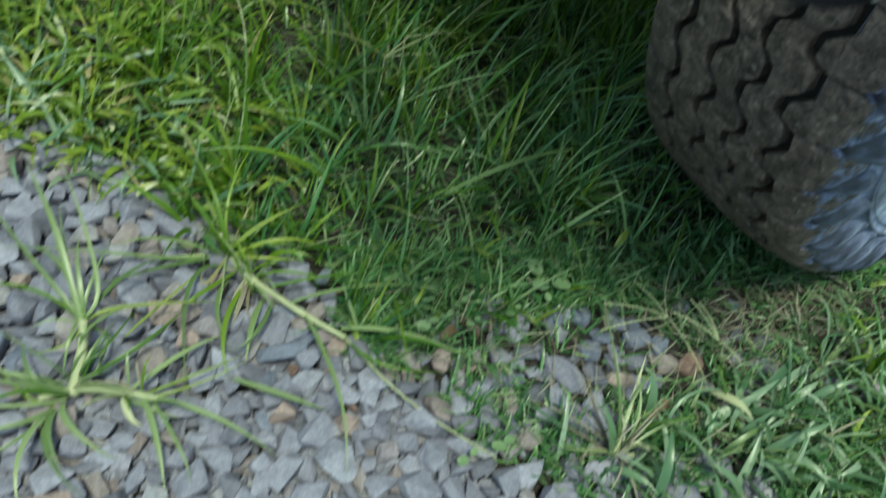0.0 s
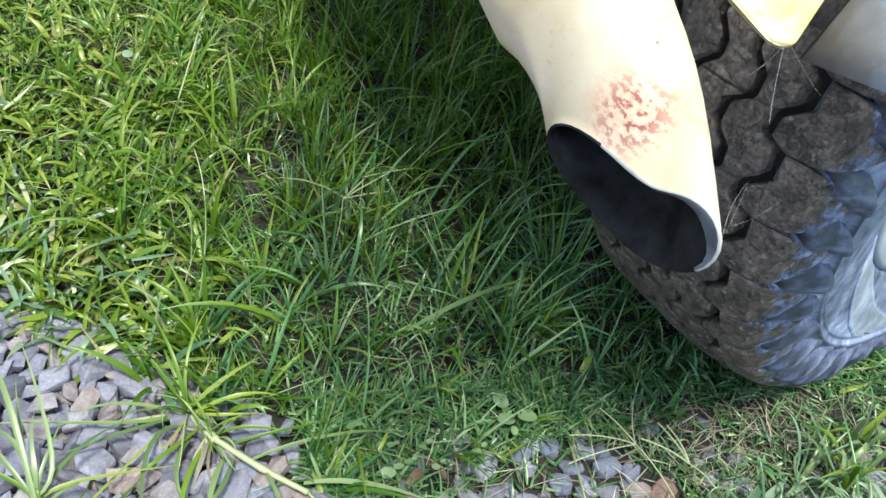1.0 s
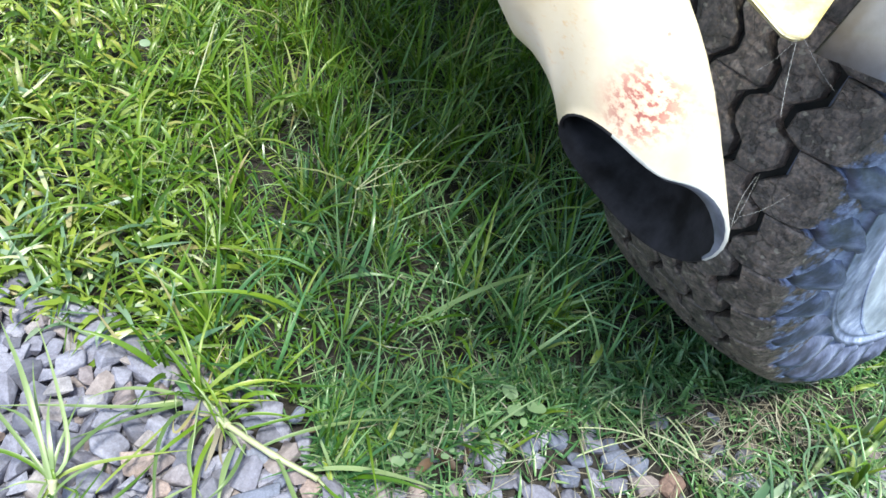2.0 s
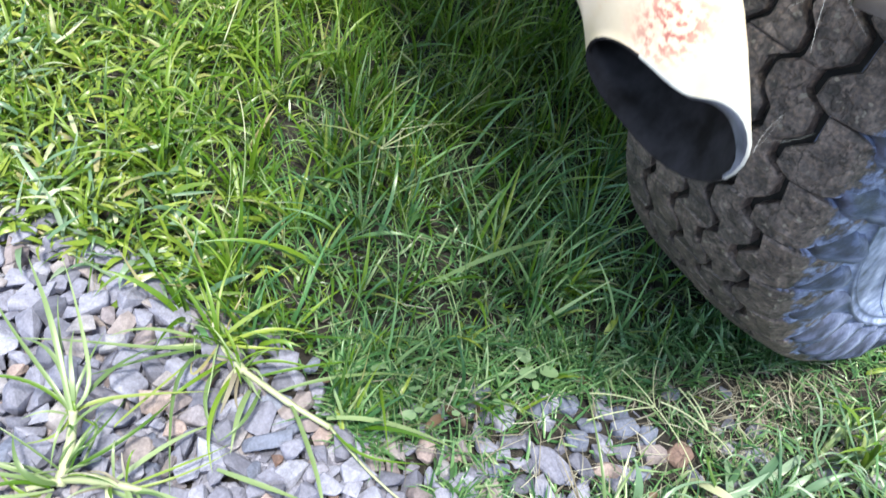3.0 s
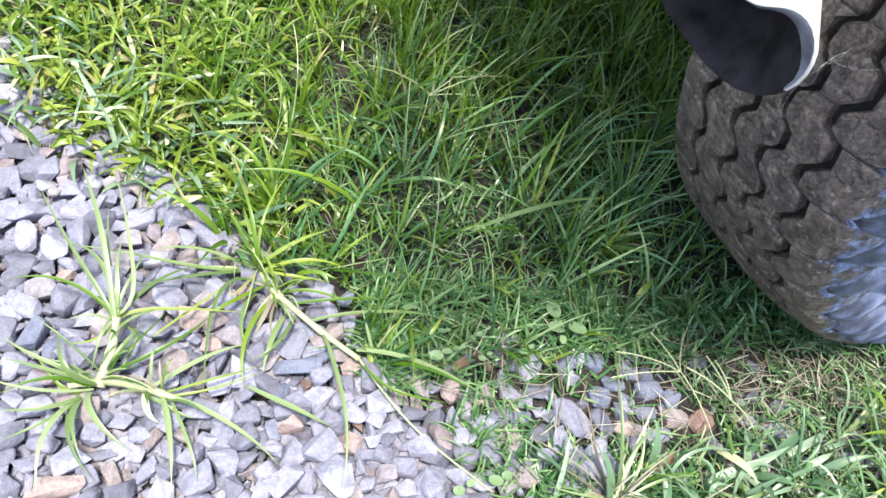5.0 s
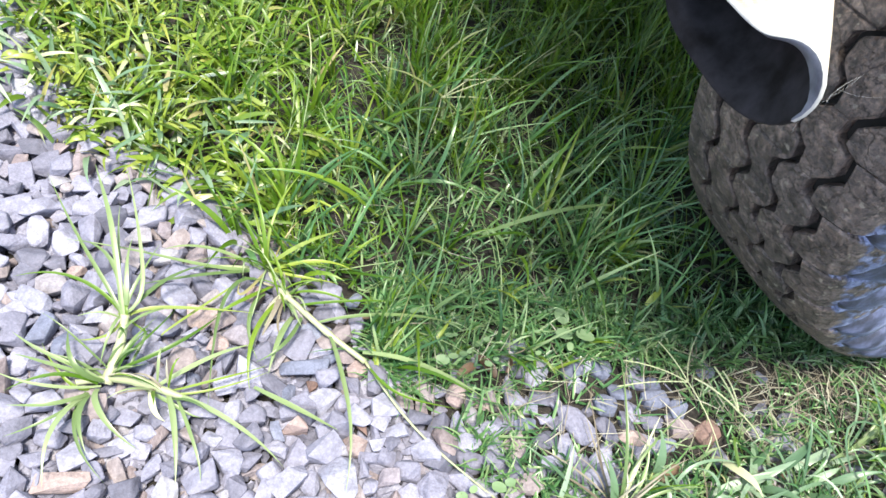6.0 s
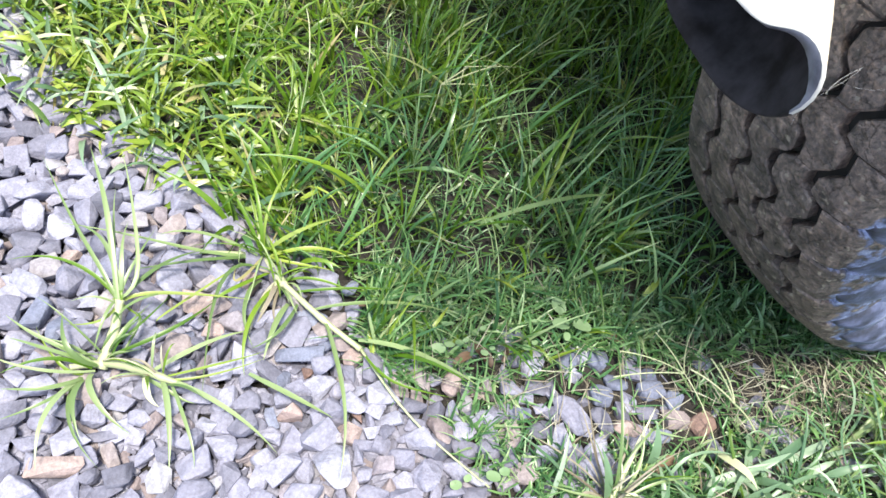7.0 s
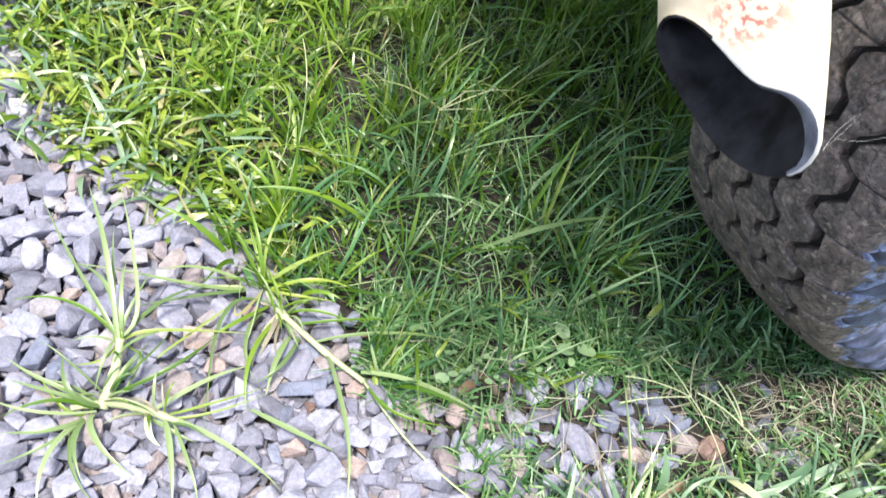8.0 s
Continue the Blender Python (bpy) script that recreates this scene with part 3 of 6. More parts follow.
def build_rim():
    prof = [(0.06, 0.0), (0.062, 0.05), (0.055, 0.058), (0.060, 0.10), (0.074, 0.12), (0.082, 0.150), (0.088, 0.168), (0.094, 0.178), (0.099, 0.188), (0.099, 0.195), (0.094, 0.197), (0.088, 0.191), (-0.092, 0.191)]
    sides, n = 72, len(prof)
    vs = [(r * math.cos(2 * math.pi * k / sides), y, r * math.sin(2 * math.pi * k / sides)) for k in range(sides) for y, r in prof]
    fs = [(k * n + i, ((k + 1) % sides) * n + i, ((k + 1) % sides) * n + i + 1, k * n + i + 1) for k in range(sides) for i in range(n - 1)]
    piece("rim", mesh_of("rim", vs, fs, RIM), vehicle, "pale grey painted steel rim", WHEEL_FRAME)


build_rim()


def build_emblem():
    """A raised rounded outline moulded on the sidewall, with a small raised pad in it."""
    def wall(r):
        return float(np.interp(r, [0.202, 0.206, 0.222, 0.240, 0.262, 0.2815], [0.1005, 0.1020, 0.1075, 0.1110, 0.1140, 0.1150]))
    def on(deg, r, up):
        r = min(0.281, max(0.203, r + 0.0016 * (deg + 115)))       # the outline runs askew to the bead
        w = radians(deg)
        return (r * math.cos(w), wall(r) + up, r * math.sin(w))
    for name, a0, a1, r0, r1, thick in (("raised_outline", -152, -84, 0.222, 0.267, 0.0007), ("raised_pad", -112, -103, 0.236, 0.254, 0.0011)):
        loop = []
        for k in range(48):
            w = 2 * math.pi * k / 48
            c, q = math.cos(w), math.sin(w)
            c, q = math.copysign(abs(c) ** 0.6, c), math.copysign(abs(q) ** 0.6, q)
            loop.append(on(0.5 * (a0 + a1) + 0.5 * (a1 - a0) * c, 0.5 * (r0 + r1) + 0.5 * (r1 - r0) * q, 0.0004))
        vs, fs = tube(loop + loop[:2], [thick] * 50, 6)
        piece(name, mesh_of(name, vs, fs, SIDE), tyre)
        if name == "raised_outline":
            vs, fs = [], []
            for q in (0.985, 0.94, 0.86, 0.76, 0.66, 0.55, 0.44, 0.33, 0.22, 0.11, 0.02):
                for k in range(48):
                    w = 2 * math.pi * k / 48
                    c, v = math.cos(w), math.sin(w)
                    c, v = math.copysign(abs(c) ** 0.6, c), math.copysign(abs(v) ** 0.6, v)
                    vs.append(on(0.5 * (a0 + a1) + 0.5 * (a1 - a0) * c * q, 0.5 * (r0 + r1) + 0.5 * (r1 - r0) * v * q, 0.0014 if q < 0.95 else -0.0004))
            for j in range(10):
                for k in range(48):
                    n = (k + 1) % 48
                    fs.append((48 * j + k, 48 * j + n, 48 * j + 48 + n, 48 * j + 48 + k))
            fs.append(tuple(480 + k for k in range(48)))
            piece("raised_panel", mesh_of("raised_panel", vs, fs, PANEL), tyre, "smooth pale dusty rubber panel")


build_emblem()


def build_pipe():
    centre = Vector((0.1635, 0.1731, 0.5650))
    e1, e2 = Vector((0.1691, -0.9276, 0.3331)), Vector((-0.3301, 0.2652, 0.9059))
    sides = 48
    def mouth(grow=0.0, back=0.0, roll=0.0):
        """The slanting, slightly dented opening; roll: how far its outer end is turned in."""
        out = []
        for k in range(sides):
            w = 2 * math.pi * k / sides
            x = 0.0391 * math.cos(w) + 0.0010 * math.sin(w) - 0.0005 * math.cos(2 * w) - 0.0009 * math.sin(2 * w) + 0.0020 * math.cos(3 * w) - 0.0028 * math.sin(3 * w)
            y = 0.0006 * math.cos(w) + 0.0167 * math.sin(w) + 0.0044 * math.cos(2 * w) + 0.0026 * math.cos(3 * w) + 0.0017 * math.sin(3 * w)
            side = (w - 0.35 + math.pi) % (2 * math.pi) - math.pi
            g = 1 + (grow - roll * math.exp(-(side / 0.72) ** 4)) / math.hypot(x, y)
            out.append(centre + e1 * x * g + e2 * y * g + Vector((0.929, 0.263, 0.261)) * back)
        return out
    path = [Vector(p) for p in ((0.090, 0.760, 0.700), (0.115, 0.560, 0.670), (0.135, 0.400, 0.632), (0.1525, 0.300, 0.607), (0.1625, 0.243, 0.5925))]
    radius = 0.0296
    def ring(i, r):
        d = (path[min(i + 1, len(path) - 1)] - path[max(i - 1, 0)]).normalized()
        a = Vector((1, 0, 0))
        a = (a - d * a.dot(d)).normalized()
        b = d.cross(a)
        if b.z < 0:
            b = -b
        return [path[i] + r * (a * math.cos(2 * math.pi * k / sides) + b * math.sin(2 * math.pi * k / sides)) for k in range(sides)]
    def bent(first, last, f):
        out = []
        for k in range(sides):
            w = 2 * math.pi * k / sides
            bulge = 0.0070 * math.sin(math.pi * f) * max(0.0, math.cos(w)) + 0.002 * math.sin(math.pi * f) * max(0.0, math.sin(w))
            pinch = 0.0046 * math.sin(math.pi * f ** 0.7) * (0.5 + 0.5 * math.cos(w - 3.5))
            out.append(first[k].lerp(last[k], f) + Vector((0.9, 0.1, 0.42)) * bulge + Vector((0.82, 0.2, 0.5)) * pinch)
        return out
    outer = [ring(i, radius) for i in range(len(path))]
    m = mouth()
    outer += [bent(outer[4], m, f) for f in (0.12, 0.25, 0.38, 0.5, 0.62, 0.74, 0.85, 0.94)] + [m]
    lip = mouth(-0.0008, -0.0008)
    def shrunk(loop, k):
        mid = sum(loop, Vector()) / sides
        return [q + (mid - q) * k for q in loop]
    core = [mouth(-0.0016, 0.0, 0.0062)] + [shrunk(bent(outer[4], m, f), 0.08) for f in (0.94, 0.85, 0.74, 0.62, 0.5, 0.38, 0.25, 0.12)] + [shrunk(outer[i], 0.08) for i in (4, 3, 2)]
    rings = outer + [lip] + core
    vs, fs, slots = [], [], []
    for r in rings:
        vs += r
    for j in range(len(rings) - 1):
        slot = 0 if j < len(outer) - 1 else (1 if j < len(outer) + 1 else 2)
        for k in range(sides):
            n = (k + 1) % sides
            fs.append((j * sides + k, j * sides + n, (j + 1) * sides + n, (j + 1) * sides + k))
            w = 2 * math.pi * k / sides
            dull = 1.9 < w < 5.6
            slots.append((2 if dull else (3 if j >= len(outer) else 1)) if slot == 1 else slot)
    fs.append(tuple((len(rings) - 1) * sides + k for k in range(sides)))
    slots.append(2)
    me = mesh_of("exhaust_pipe", vs, fs, [PIPE, LIP, SOOT, BARE], True, slots)
    bm = bmesh.new()
    bm.from_mesh(me)
    bmesh.ops.recalc_face_normals(bm, faces=bm.faces)
    bm.to_mesh(me)
    bm.free()
    return piece("exhaust_pipe", me, vehicle, "cream painted turned-down exhaust pipe with rust scuffs")


exhaust = build_pipe()


def slab(name, corners, thick, mat, parent, label="", bevel=0.004):
    """A plate with the given outline, thickened along its normal and bevelled."""
    bm = bmesh.new()
    f = bm.faces.new([bm.verts.new(c) for c in corners])
    bm.normal_update()
    n = f.normal.copy()
    r = bmesh.ops.extrude_face_region(bm, geom=[f])
    bmesh.ops.translate(bm, vec=-n * thick, verts=[g for g in r["geom"] if isinstance(g, bmesh.types.BMVert)])
    bmesh.ops.recalc_face_normals(bm, faces=bm.faces)
    if bevel:
        bmesh.ops.bevel(bm, geom=list(bm.edges), offset=bevel, segments=3, affect="EDGES", profile=0.6)
    me = bpy.data.meshes.new(name)
    bm.to_mesh(me)
    bm.free()
    me.materials.append(mat)
    me.polygons.foreach_set("use_smooth", [True] * len(me.polygons))
    return piece(name, me, parent, label)


def box(name, f0, f1, o0, o1, z0, z1, mat, parent, label="", bevel=0.02):
    bm = bmesh.new()
    bmesh.ops.create_cube(bm, size=1.0)
    for w in bm.verts:
        w.co = car(f0 + (w.co.x + 0.5) * (f1 - f0), o0 + (w.co.y + 0.5) * (o1 - o0), z0 + (w.co.z + 0.5) * (z1 - z0))
    bmesh.ops.recalc_face_normals(bm, faces=bm.faces)
    bmesh.ops.bevel(bm, geom=list(bm.edges), offset=bevel, segments=3, affect="EDGES", profile=0.6)
    me = bpy.data.meshes.new(name)
    bm.to_mesh(me)
    bm.free()
    me.materials.append(mat)
    me.polygons.foreach_set("use_smooth", [True] * len(me.polygons))
    return piece(name, me, parent, label)


# Plain body boxes out of view, placed and sized to shade lawn and tyre.
box("body_tub", 0.29, 2.3, -1.75, -0.60, 0.56, 1.12, BODY, vehicle)
box("side_panel", 0.27, 2.3, -0.60, -0.29, 0.90, 1.12, BODY, vehicle)
box("axle", 0.85, 0.91, -1.40, -0.44, 0.36, 0.42, RUSTY, vehicle, "rusty rear axle tube", 0.01)
box("chassis_rail", 0.30, 2.2, -0.74, -0.66, 0.44, 0.535, RUSTY, vehicle, "rusty steel chassis rail", 0.01)
slab("bumper_end", [(0.2442, 0.2320, 0.5900), (0.2490, 0.2293, 0.5898), (0.2530, 0.2290, 0.5915), (0.2690, 0.2436, 0.6024), (0.2918, 0.2658, 0.6125), (0.3500, 0.3800, 0.6900), (0.2500, 0.4000, 0.6900), (0.2300, 0.2838, 0.6000), (0.2360, 0.2530, 0.5950)], 0.005, YELLOW, vehicle, "yellow painted bumper corner", 0.0025)


def build_fender():
    a, b = Vector((0.3200, 0.2822, 0.5535)), Vector((0.4826, 0.1896, 0.5470))
    vs, fs = [], []
    cols, rows = 16, 10
    for j in range(rows + 1):
        for i in range(cols + 1):
            k, h = i / cols, j / rows
            p = a.lerp(b, k) + Vector((0.07, 0.10, 0)) * h + Vector((0, 0, 0.20 * h)) + Vector((0.012, -0.03, 0)) * math.sin(math.pi * h) * (0.6 + 0.4 * k)
            vs.append(p)
    w = cols + 1
    for j in range(rows):
        for i in range(cols):
            fs.append((j * w + i, j * w + i + 1, (j + 1) * w + i + 1, (j + 1) * w + i))
    ob = piece("fender_flap", mesh_of("fender_flap", vs, fs, FENDER), vehicle, "smooth blue-grey plastic fender flap")
    md = ob.modifiers.new("thick", "SOLIDIFY")
    md.thickness = 0.006


build_fender()


# ---- gravel ----
def stone_shape(seed, sx, sy, sz, mat, name="stone", taper=0.0, wear=0.24, segments=2, rounded=False):
    """A broken stone: the hull of random points in a flattened box, with worn edges. taper: how far one end narrows."""
    rng = random.Random(seed)
    bm = bmesh.new()
    for _ in range(30 if rounded else 13):
        q = Vector((rng.uniform(-1, 1), rng.uniform(-1, 1), rng.uniform(-1, 1)))
        q = q.normalized() * 1.12 if rounded else q / max(abs(q.x), abs(q.y), abs(q.z)) ** 0.75
        q *= (0.90 if rounded else 0.78) + (0.10 if rounded else 0.22) * rng.random()
        bm.verts.new((q.x * sx, q.y * sy * (1 - taper * 0.5 * (1 + q.x)), q.z * sz))
    r = bmesh.ops.convex_hull(bm, input=bm.verts)
    bmesh.ops.delete(bm, geom=[g for g in bm.verts if not g.link_faces], context="VERTS")
    bmesh.ops.bevel(bm, geom=list(bm.edges), offset=min(sx, sy, sz) * wear, segments=segments, affect="EDGES", profile=0.5, clamp_overlap=True)
    bmesh.ops.triangulate(bm, faces=[f for f in bm.faces if len(f.verts) > 4])
    bmesh.ops.recalc_face_normals(bm, faces=bm.faces)
    me = bpy.data.meshes.new(name)
    bm.to_mesh(me)
    bm.free()
    me.materials.append(mat)
    me.polygons.foreach_set("use_smooth", [True] * len(me.polygons))
    me.set_sharp_from_angle(angle=radians(50 if rounded else 27))
    return me


def lay(x, y, size, rng, z=0.0):
    """A pose on the ground with a random turn and a slight tilt."""
    return pose(x, y, z, rng.uniform(-22, 22), rng.uniform(-22, 22), rng.uniform(0, 360)) @ Matrix.Diagonal((size, size, size * rng.uniform(0.75, 1.1), 1))


TAKEN = []
MARKED = [
    # x, y, half length, half width, half height, turn, material, label
    (0.528, 0.291, 0.018, 0.015, 0.012, 30, REDSTONE, "reddish-brown stone half sunk in trodden soil"),
    (0.473, 0.328, 0.020, 0.013, 0.010, 10, SLATE_SHADE, "blue-grey rounded stone lying in bare soil"),
    (0.500, 0.317, 0.014, 0.012, 0.010, 60, SLATE_SHADE, "small blue-grey stone lying in bare soil"),
    (0.373, 0.289, 0.030, 0.014, 0.010, -55, STONE, "long grey stone at the edge of the lawn"),
    (0.081, 0.331, 0.033, 0.011, 0.010, 8, SLATE_SHADE, "long flat slate-grey stone in the gravel"),
] + [
    (0.121, 0.222, 0.030, 0.030, 0.013, -75, PALESTONE, "large pale wedge-shaped stone in the gravel"),
    (-0.177, 0.377, 0.022, 0.014, 0.012, -15, PALESTONE, "pale whitish stone in the gravel"),
    (-0.146, 0.384, 0.017, 0.016, 0.013, 70, STONE, "grey block-shaped stone in the gravel"),
    (-0.018, 0.478, 0.027, 0.015, 0.013, -18, STONE, "grey angular stone beside the grass edge"),
    (-0.025, 0.377, 0.019, 0.013, 0.011, 5, PINKSTONE, "pinkish-tan stone in the gravel"),
    (-0.005, 0.351, 0.014, 0.014, 0.011, 5, PINKSTONE, "small pinkish-tan stone in the gravel"),
    (-0.164, 0.344, 0.024, 0.010, 0.010, 75, SLATE_SHADE, "narrow slate-grey stone in the gravel"),
    (-0.143, 0.335, 0.026, 0.011, 0.010, 65, SLATE_SHADE, "narrow dark slate stone in the gravel"),
    (-0.112, 0.208, 0.027, 0.012, 0.011, 8, PINKSTONE, "long tan stone in the gravel"),
    (0.212, 0.218, 0.023, 0.018, 0.012, 20, STONE, "large grey stone at the gravel edge"),
    (0.240, 0.312, 0.015, 0.013, 0.011, 40, PINKSTONE, "brownish stone in bare soil"),
    (0.127, 0.416, 0.015, 0.012, 0.010, 20, SLATE_SHADE, "blue-grey stone under grass leaves"),
    (0.027, 0.406, 0.012, 0.019, 0.011, 5, PINKSTONE, "purple-grey stone beside the grass crown"),
    (0.077, 0.217, 0.024, 0.014, 0.012, 35, STONE, "grey angular stone in the gravel"),
]


def build_marked_stones():
    for i, (x, y, a, b, c, turn, mat, label) in enumerate(MARKED):
        me = stone_shape(100 + i, a, b, c, mat, "stone", 0.65 if "wedge" in label else 0.0, rounded=x > 0.22)
        ob = new("stone", me)
        ob.matrix_basis = pose(x, y, c * 0.55, 4, -3, turn)
        tagged(ob, label, "stone", "marked stones")
        TAKEN.append((x, y, 0.8 * (a + b) / 2 + 0.003))


build_marked_stones()
TAKEN.append((-0.100, 0.303, 0.016))     # the root of the star-shaped plant
TAKEN.append((-0.084, 0.290, 0.012))
TAKEN.append((-0.066, 0.294, 0.009))     # and its creeping stem


gravel = tagged(new("gravel"), "loose grey and lilac crushed stone gravel", "gravel", kind="structure")


def stone_at(x, y, a, b, turn, mat):
    """One larger stone of the gravel, with its half length and half width."""
    seed = 300 + len(TAKEN)
    rng = random.Random(seed)
    c = min(a, b) * rng.uniform(0.62, 0.85)
    piece("stone", stone_shape(seed, a, b, c, mat, rounded=x > 0.22), gravel, "", pose(x, y, c * 0.45, rng.uniform(-10, 10), rng.uniform(-10, 10), turn))
    TAKEN.append((x, y, 0.8 * (a + b) / 2 + 0.002))


stone_at(-0.122, 0.365, 0.0121, 0.0112, 24, PALESTONE)
stone_at(-0.147, 0.415, 0.0150, 0.0086, 0, PINKSTONE)
stone_at(-0.194, 0.406, 0.0122, 0.0145, -19, STONE)
stone_at(-0.073, 0.427, 0.0164, 0.0125, 31, STONE)
stone_at(-0.031, 0.342, 0.0120, 0.0093, 17, SLATE_SHADE)
stone_at(-0.074, 0.267, 0.0144, 0.0090, -14, STONE)
stone_at(-0.057, 0.253, 0.0127, 0.0112, 26, STONE)
stone_at(-0.092, 0.253, 0.0135, 0.0101, -4, STONE)
stone_at(-0.044, 0.222, 0.0149, 0.0078, 70, STONE)
stone_at(-0.089, 0.235, 0.0246, 0.0061, 5, STONE)
stone_at(-0.14, 0.226, 0.0127, 0.0110, -9, STONE)
stone_at(-0.072, 0.217, 0.0148, 0.0076, -62, STONE)
stone_at(0.021, 0.278, 0.0149, 0.0117, 76, STONE)
stone_at(0.04, 0.233, 0.0147, 0.0117, 18, STONE)
stone_at(0.07, 0.303, 0.0143, 0.0087, 65, SLATE_SHADE)
stone_at(0.102, 0.299, 0.0202, 0.0131, 50, PALESTONE)
stone_at(0.053, 0.281, 0.0115, 0.0087, -18, STONE)
stone_at(0.05, 0.255, 0.0103, 0.0079, -39, STONE)
stone_at(0.06, 0.264, 0.0130, 0.0059, -74, SLATE_SHADE)
stone_at(0.078, 0.263, 0.0133, 0.0123, 34, PINKSTONE)
stone_at(0.076, 0.221, 0.0196, 0.0093, 38, PALESTONE)
stone_at(0.096, 0.214, 0.0136, 0.0114, 62, STONE)
stone_at(0.135, 0.253, 0.0131, 0.0117, -7, PINKSTONE)
stone_at(0.141, 0.268, 0.0095, 0.0075, 3, REDSTONE)
stone_at(0.145, 0.298, 0.0152, 0.0085, 23, PALESTONE)
stone_at(0.159, 0.281, 0.0128, 0.0125, -31, STONE)
stone_at(0.173, 0.271, 0.0175, 0.0086, 13, PALESTONE)
stone_at(0.134, 0.335, 0.0147, 0.0119, 35, PINKSTONE)
stone_at(0.089, 0.312, 0.0084, 0.0073, -17, REDSTONE)
stone_at(0.186, 0.233, 0.0166, 0.0118, -7, STONE)
stone_at(0.085, 0.415, 0.0131, 0.0085, 7, SLATE_SHADE)
stone_at(0.189, 0.21, 0.0142, 0.0114, -18, STONE)
stone_at(0.248, 0.264, 0.0156, 0.0105, 7, STONE)
stone_at(-0.028, 0.242, 0.0154, 0.0081, -29, STONE)
stone_at(0.0, 0.249, 0.0152, 0.0113, 46, PALESTONE)
stone_at(-0.165, 0.284, 0.0125, 0.0087, -29, STONE)
stone_at(-0.131, 0.244, 0.0165, 0.0085, -14, STONE)
stone_at(-0.022, 0.309, 0.0132, 0.0090, -9, SLATE_SHADE)
stone_at(-0.074, 0.323, 0.0141, 0.0100, -8, SLATE_SHADE)
stone_at(-0.031, 0.266, 0.0146, 0.0132, 59, STONE)
stone_at(0.15, 0.216, 0.0135, 0.0095, 22, STONE)
stone_at(0.167, 0.244, 0.0122, 0.0101, -19, STONE)
stone_at(0.108, 0.346, 0.0110, 0.0071, 47, SLATE_SHADE)
stone_at(0.089, 0.374, 0.0206, 0.0110, -4, SLATE_SHADE)
stone_at(0.374, 0.355, 0.0135, 0.0142, 4, SLATE_SHADE)
stone_at(0.414, 0.361, 0.0141, 0.0161, -17, SLATE_SHADE)
stone_at(0.474, 0.345, 0.0110, 0.0098, 5, SLATE_SHADE)
stone_at(0.547, 0.367, 0.0166, 0.0123, -7, SLATE_SHADE)
stone_at(0.621, 0.366, 0.0158, 0.0158, -18, SLATE_SHADE)
stone_at(0.432, 0.334, 0.0146, 0.0097, -8, SLATE_SHADE)
stone_at(0.466, 0.3, 0.0153, 0.0103, -11, STONE)
stone_at(0.334, 0.27, 0.0171, 0.0107, 21, STONE)
stone_at(0.392, 0.236, 0.0194, 0.0161, -12, STONE)
stone_at(0.306, 0.316, 0.0136, 0.0098, -6, STONE)
stone_at(0.276, 0.28, 0.0140, 0.0091, 4, STONE)
stone_at(0.314, 0.288, 0.0146, 0.0081, 16, SLATE_SHADE)
stone_at(0.335, 0.318, 0.0136, 0.0107, -17, STONE)
stone_at(0.411, 0.316, 0.0166, 0.0130, -7, SLATE_SHADE)
stone_at(0.434, 0.281, 0.0190, 0.0096, -14, PINKSTONE)
stone_at(0.469, 0.274, 0.0216, 0.0086, 7, SLATE_SHADE)
stone_at(0.231, 0.358, 0.0125, 0.0105, 5, STONE)
stone_at(0.27, 0.308, 0.0121, 0.0082, -7, PINKSTONE)
stone_at(0.312, 0.225, 0.0180, 0.0116, 2, STONE)
stone_at(0.684, 0.361, 0.0142, 0.0142, -18, SLATE_SHADE)
stone_at(0.616, 0.395, 0.0260, 0.0142, -11, SLATE_SHADE)
stone_at(0.314, 0.379, 0.0135, 0.0111, 4, SLATE_SHADE)
stone_at(0.276, 0.247, 0.0146, 0.0103, -8, STONE)
stone_at(0.655, 0.329, 0.0165, 0.0103, 3, PINKSTONE)
stone_at(0.201, 0.268, 0.0126, 0.0092, -7, STONE)


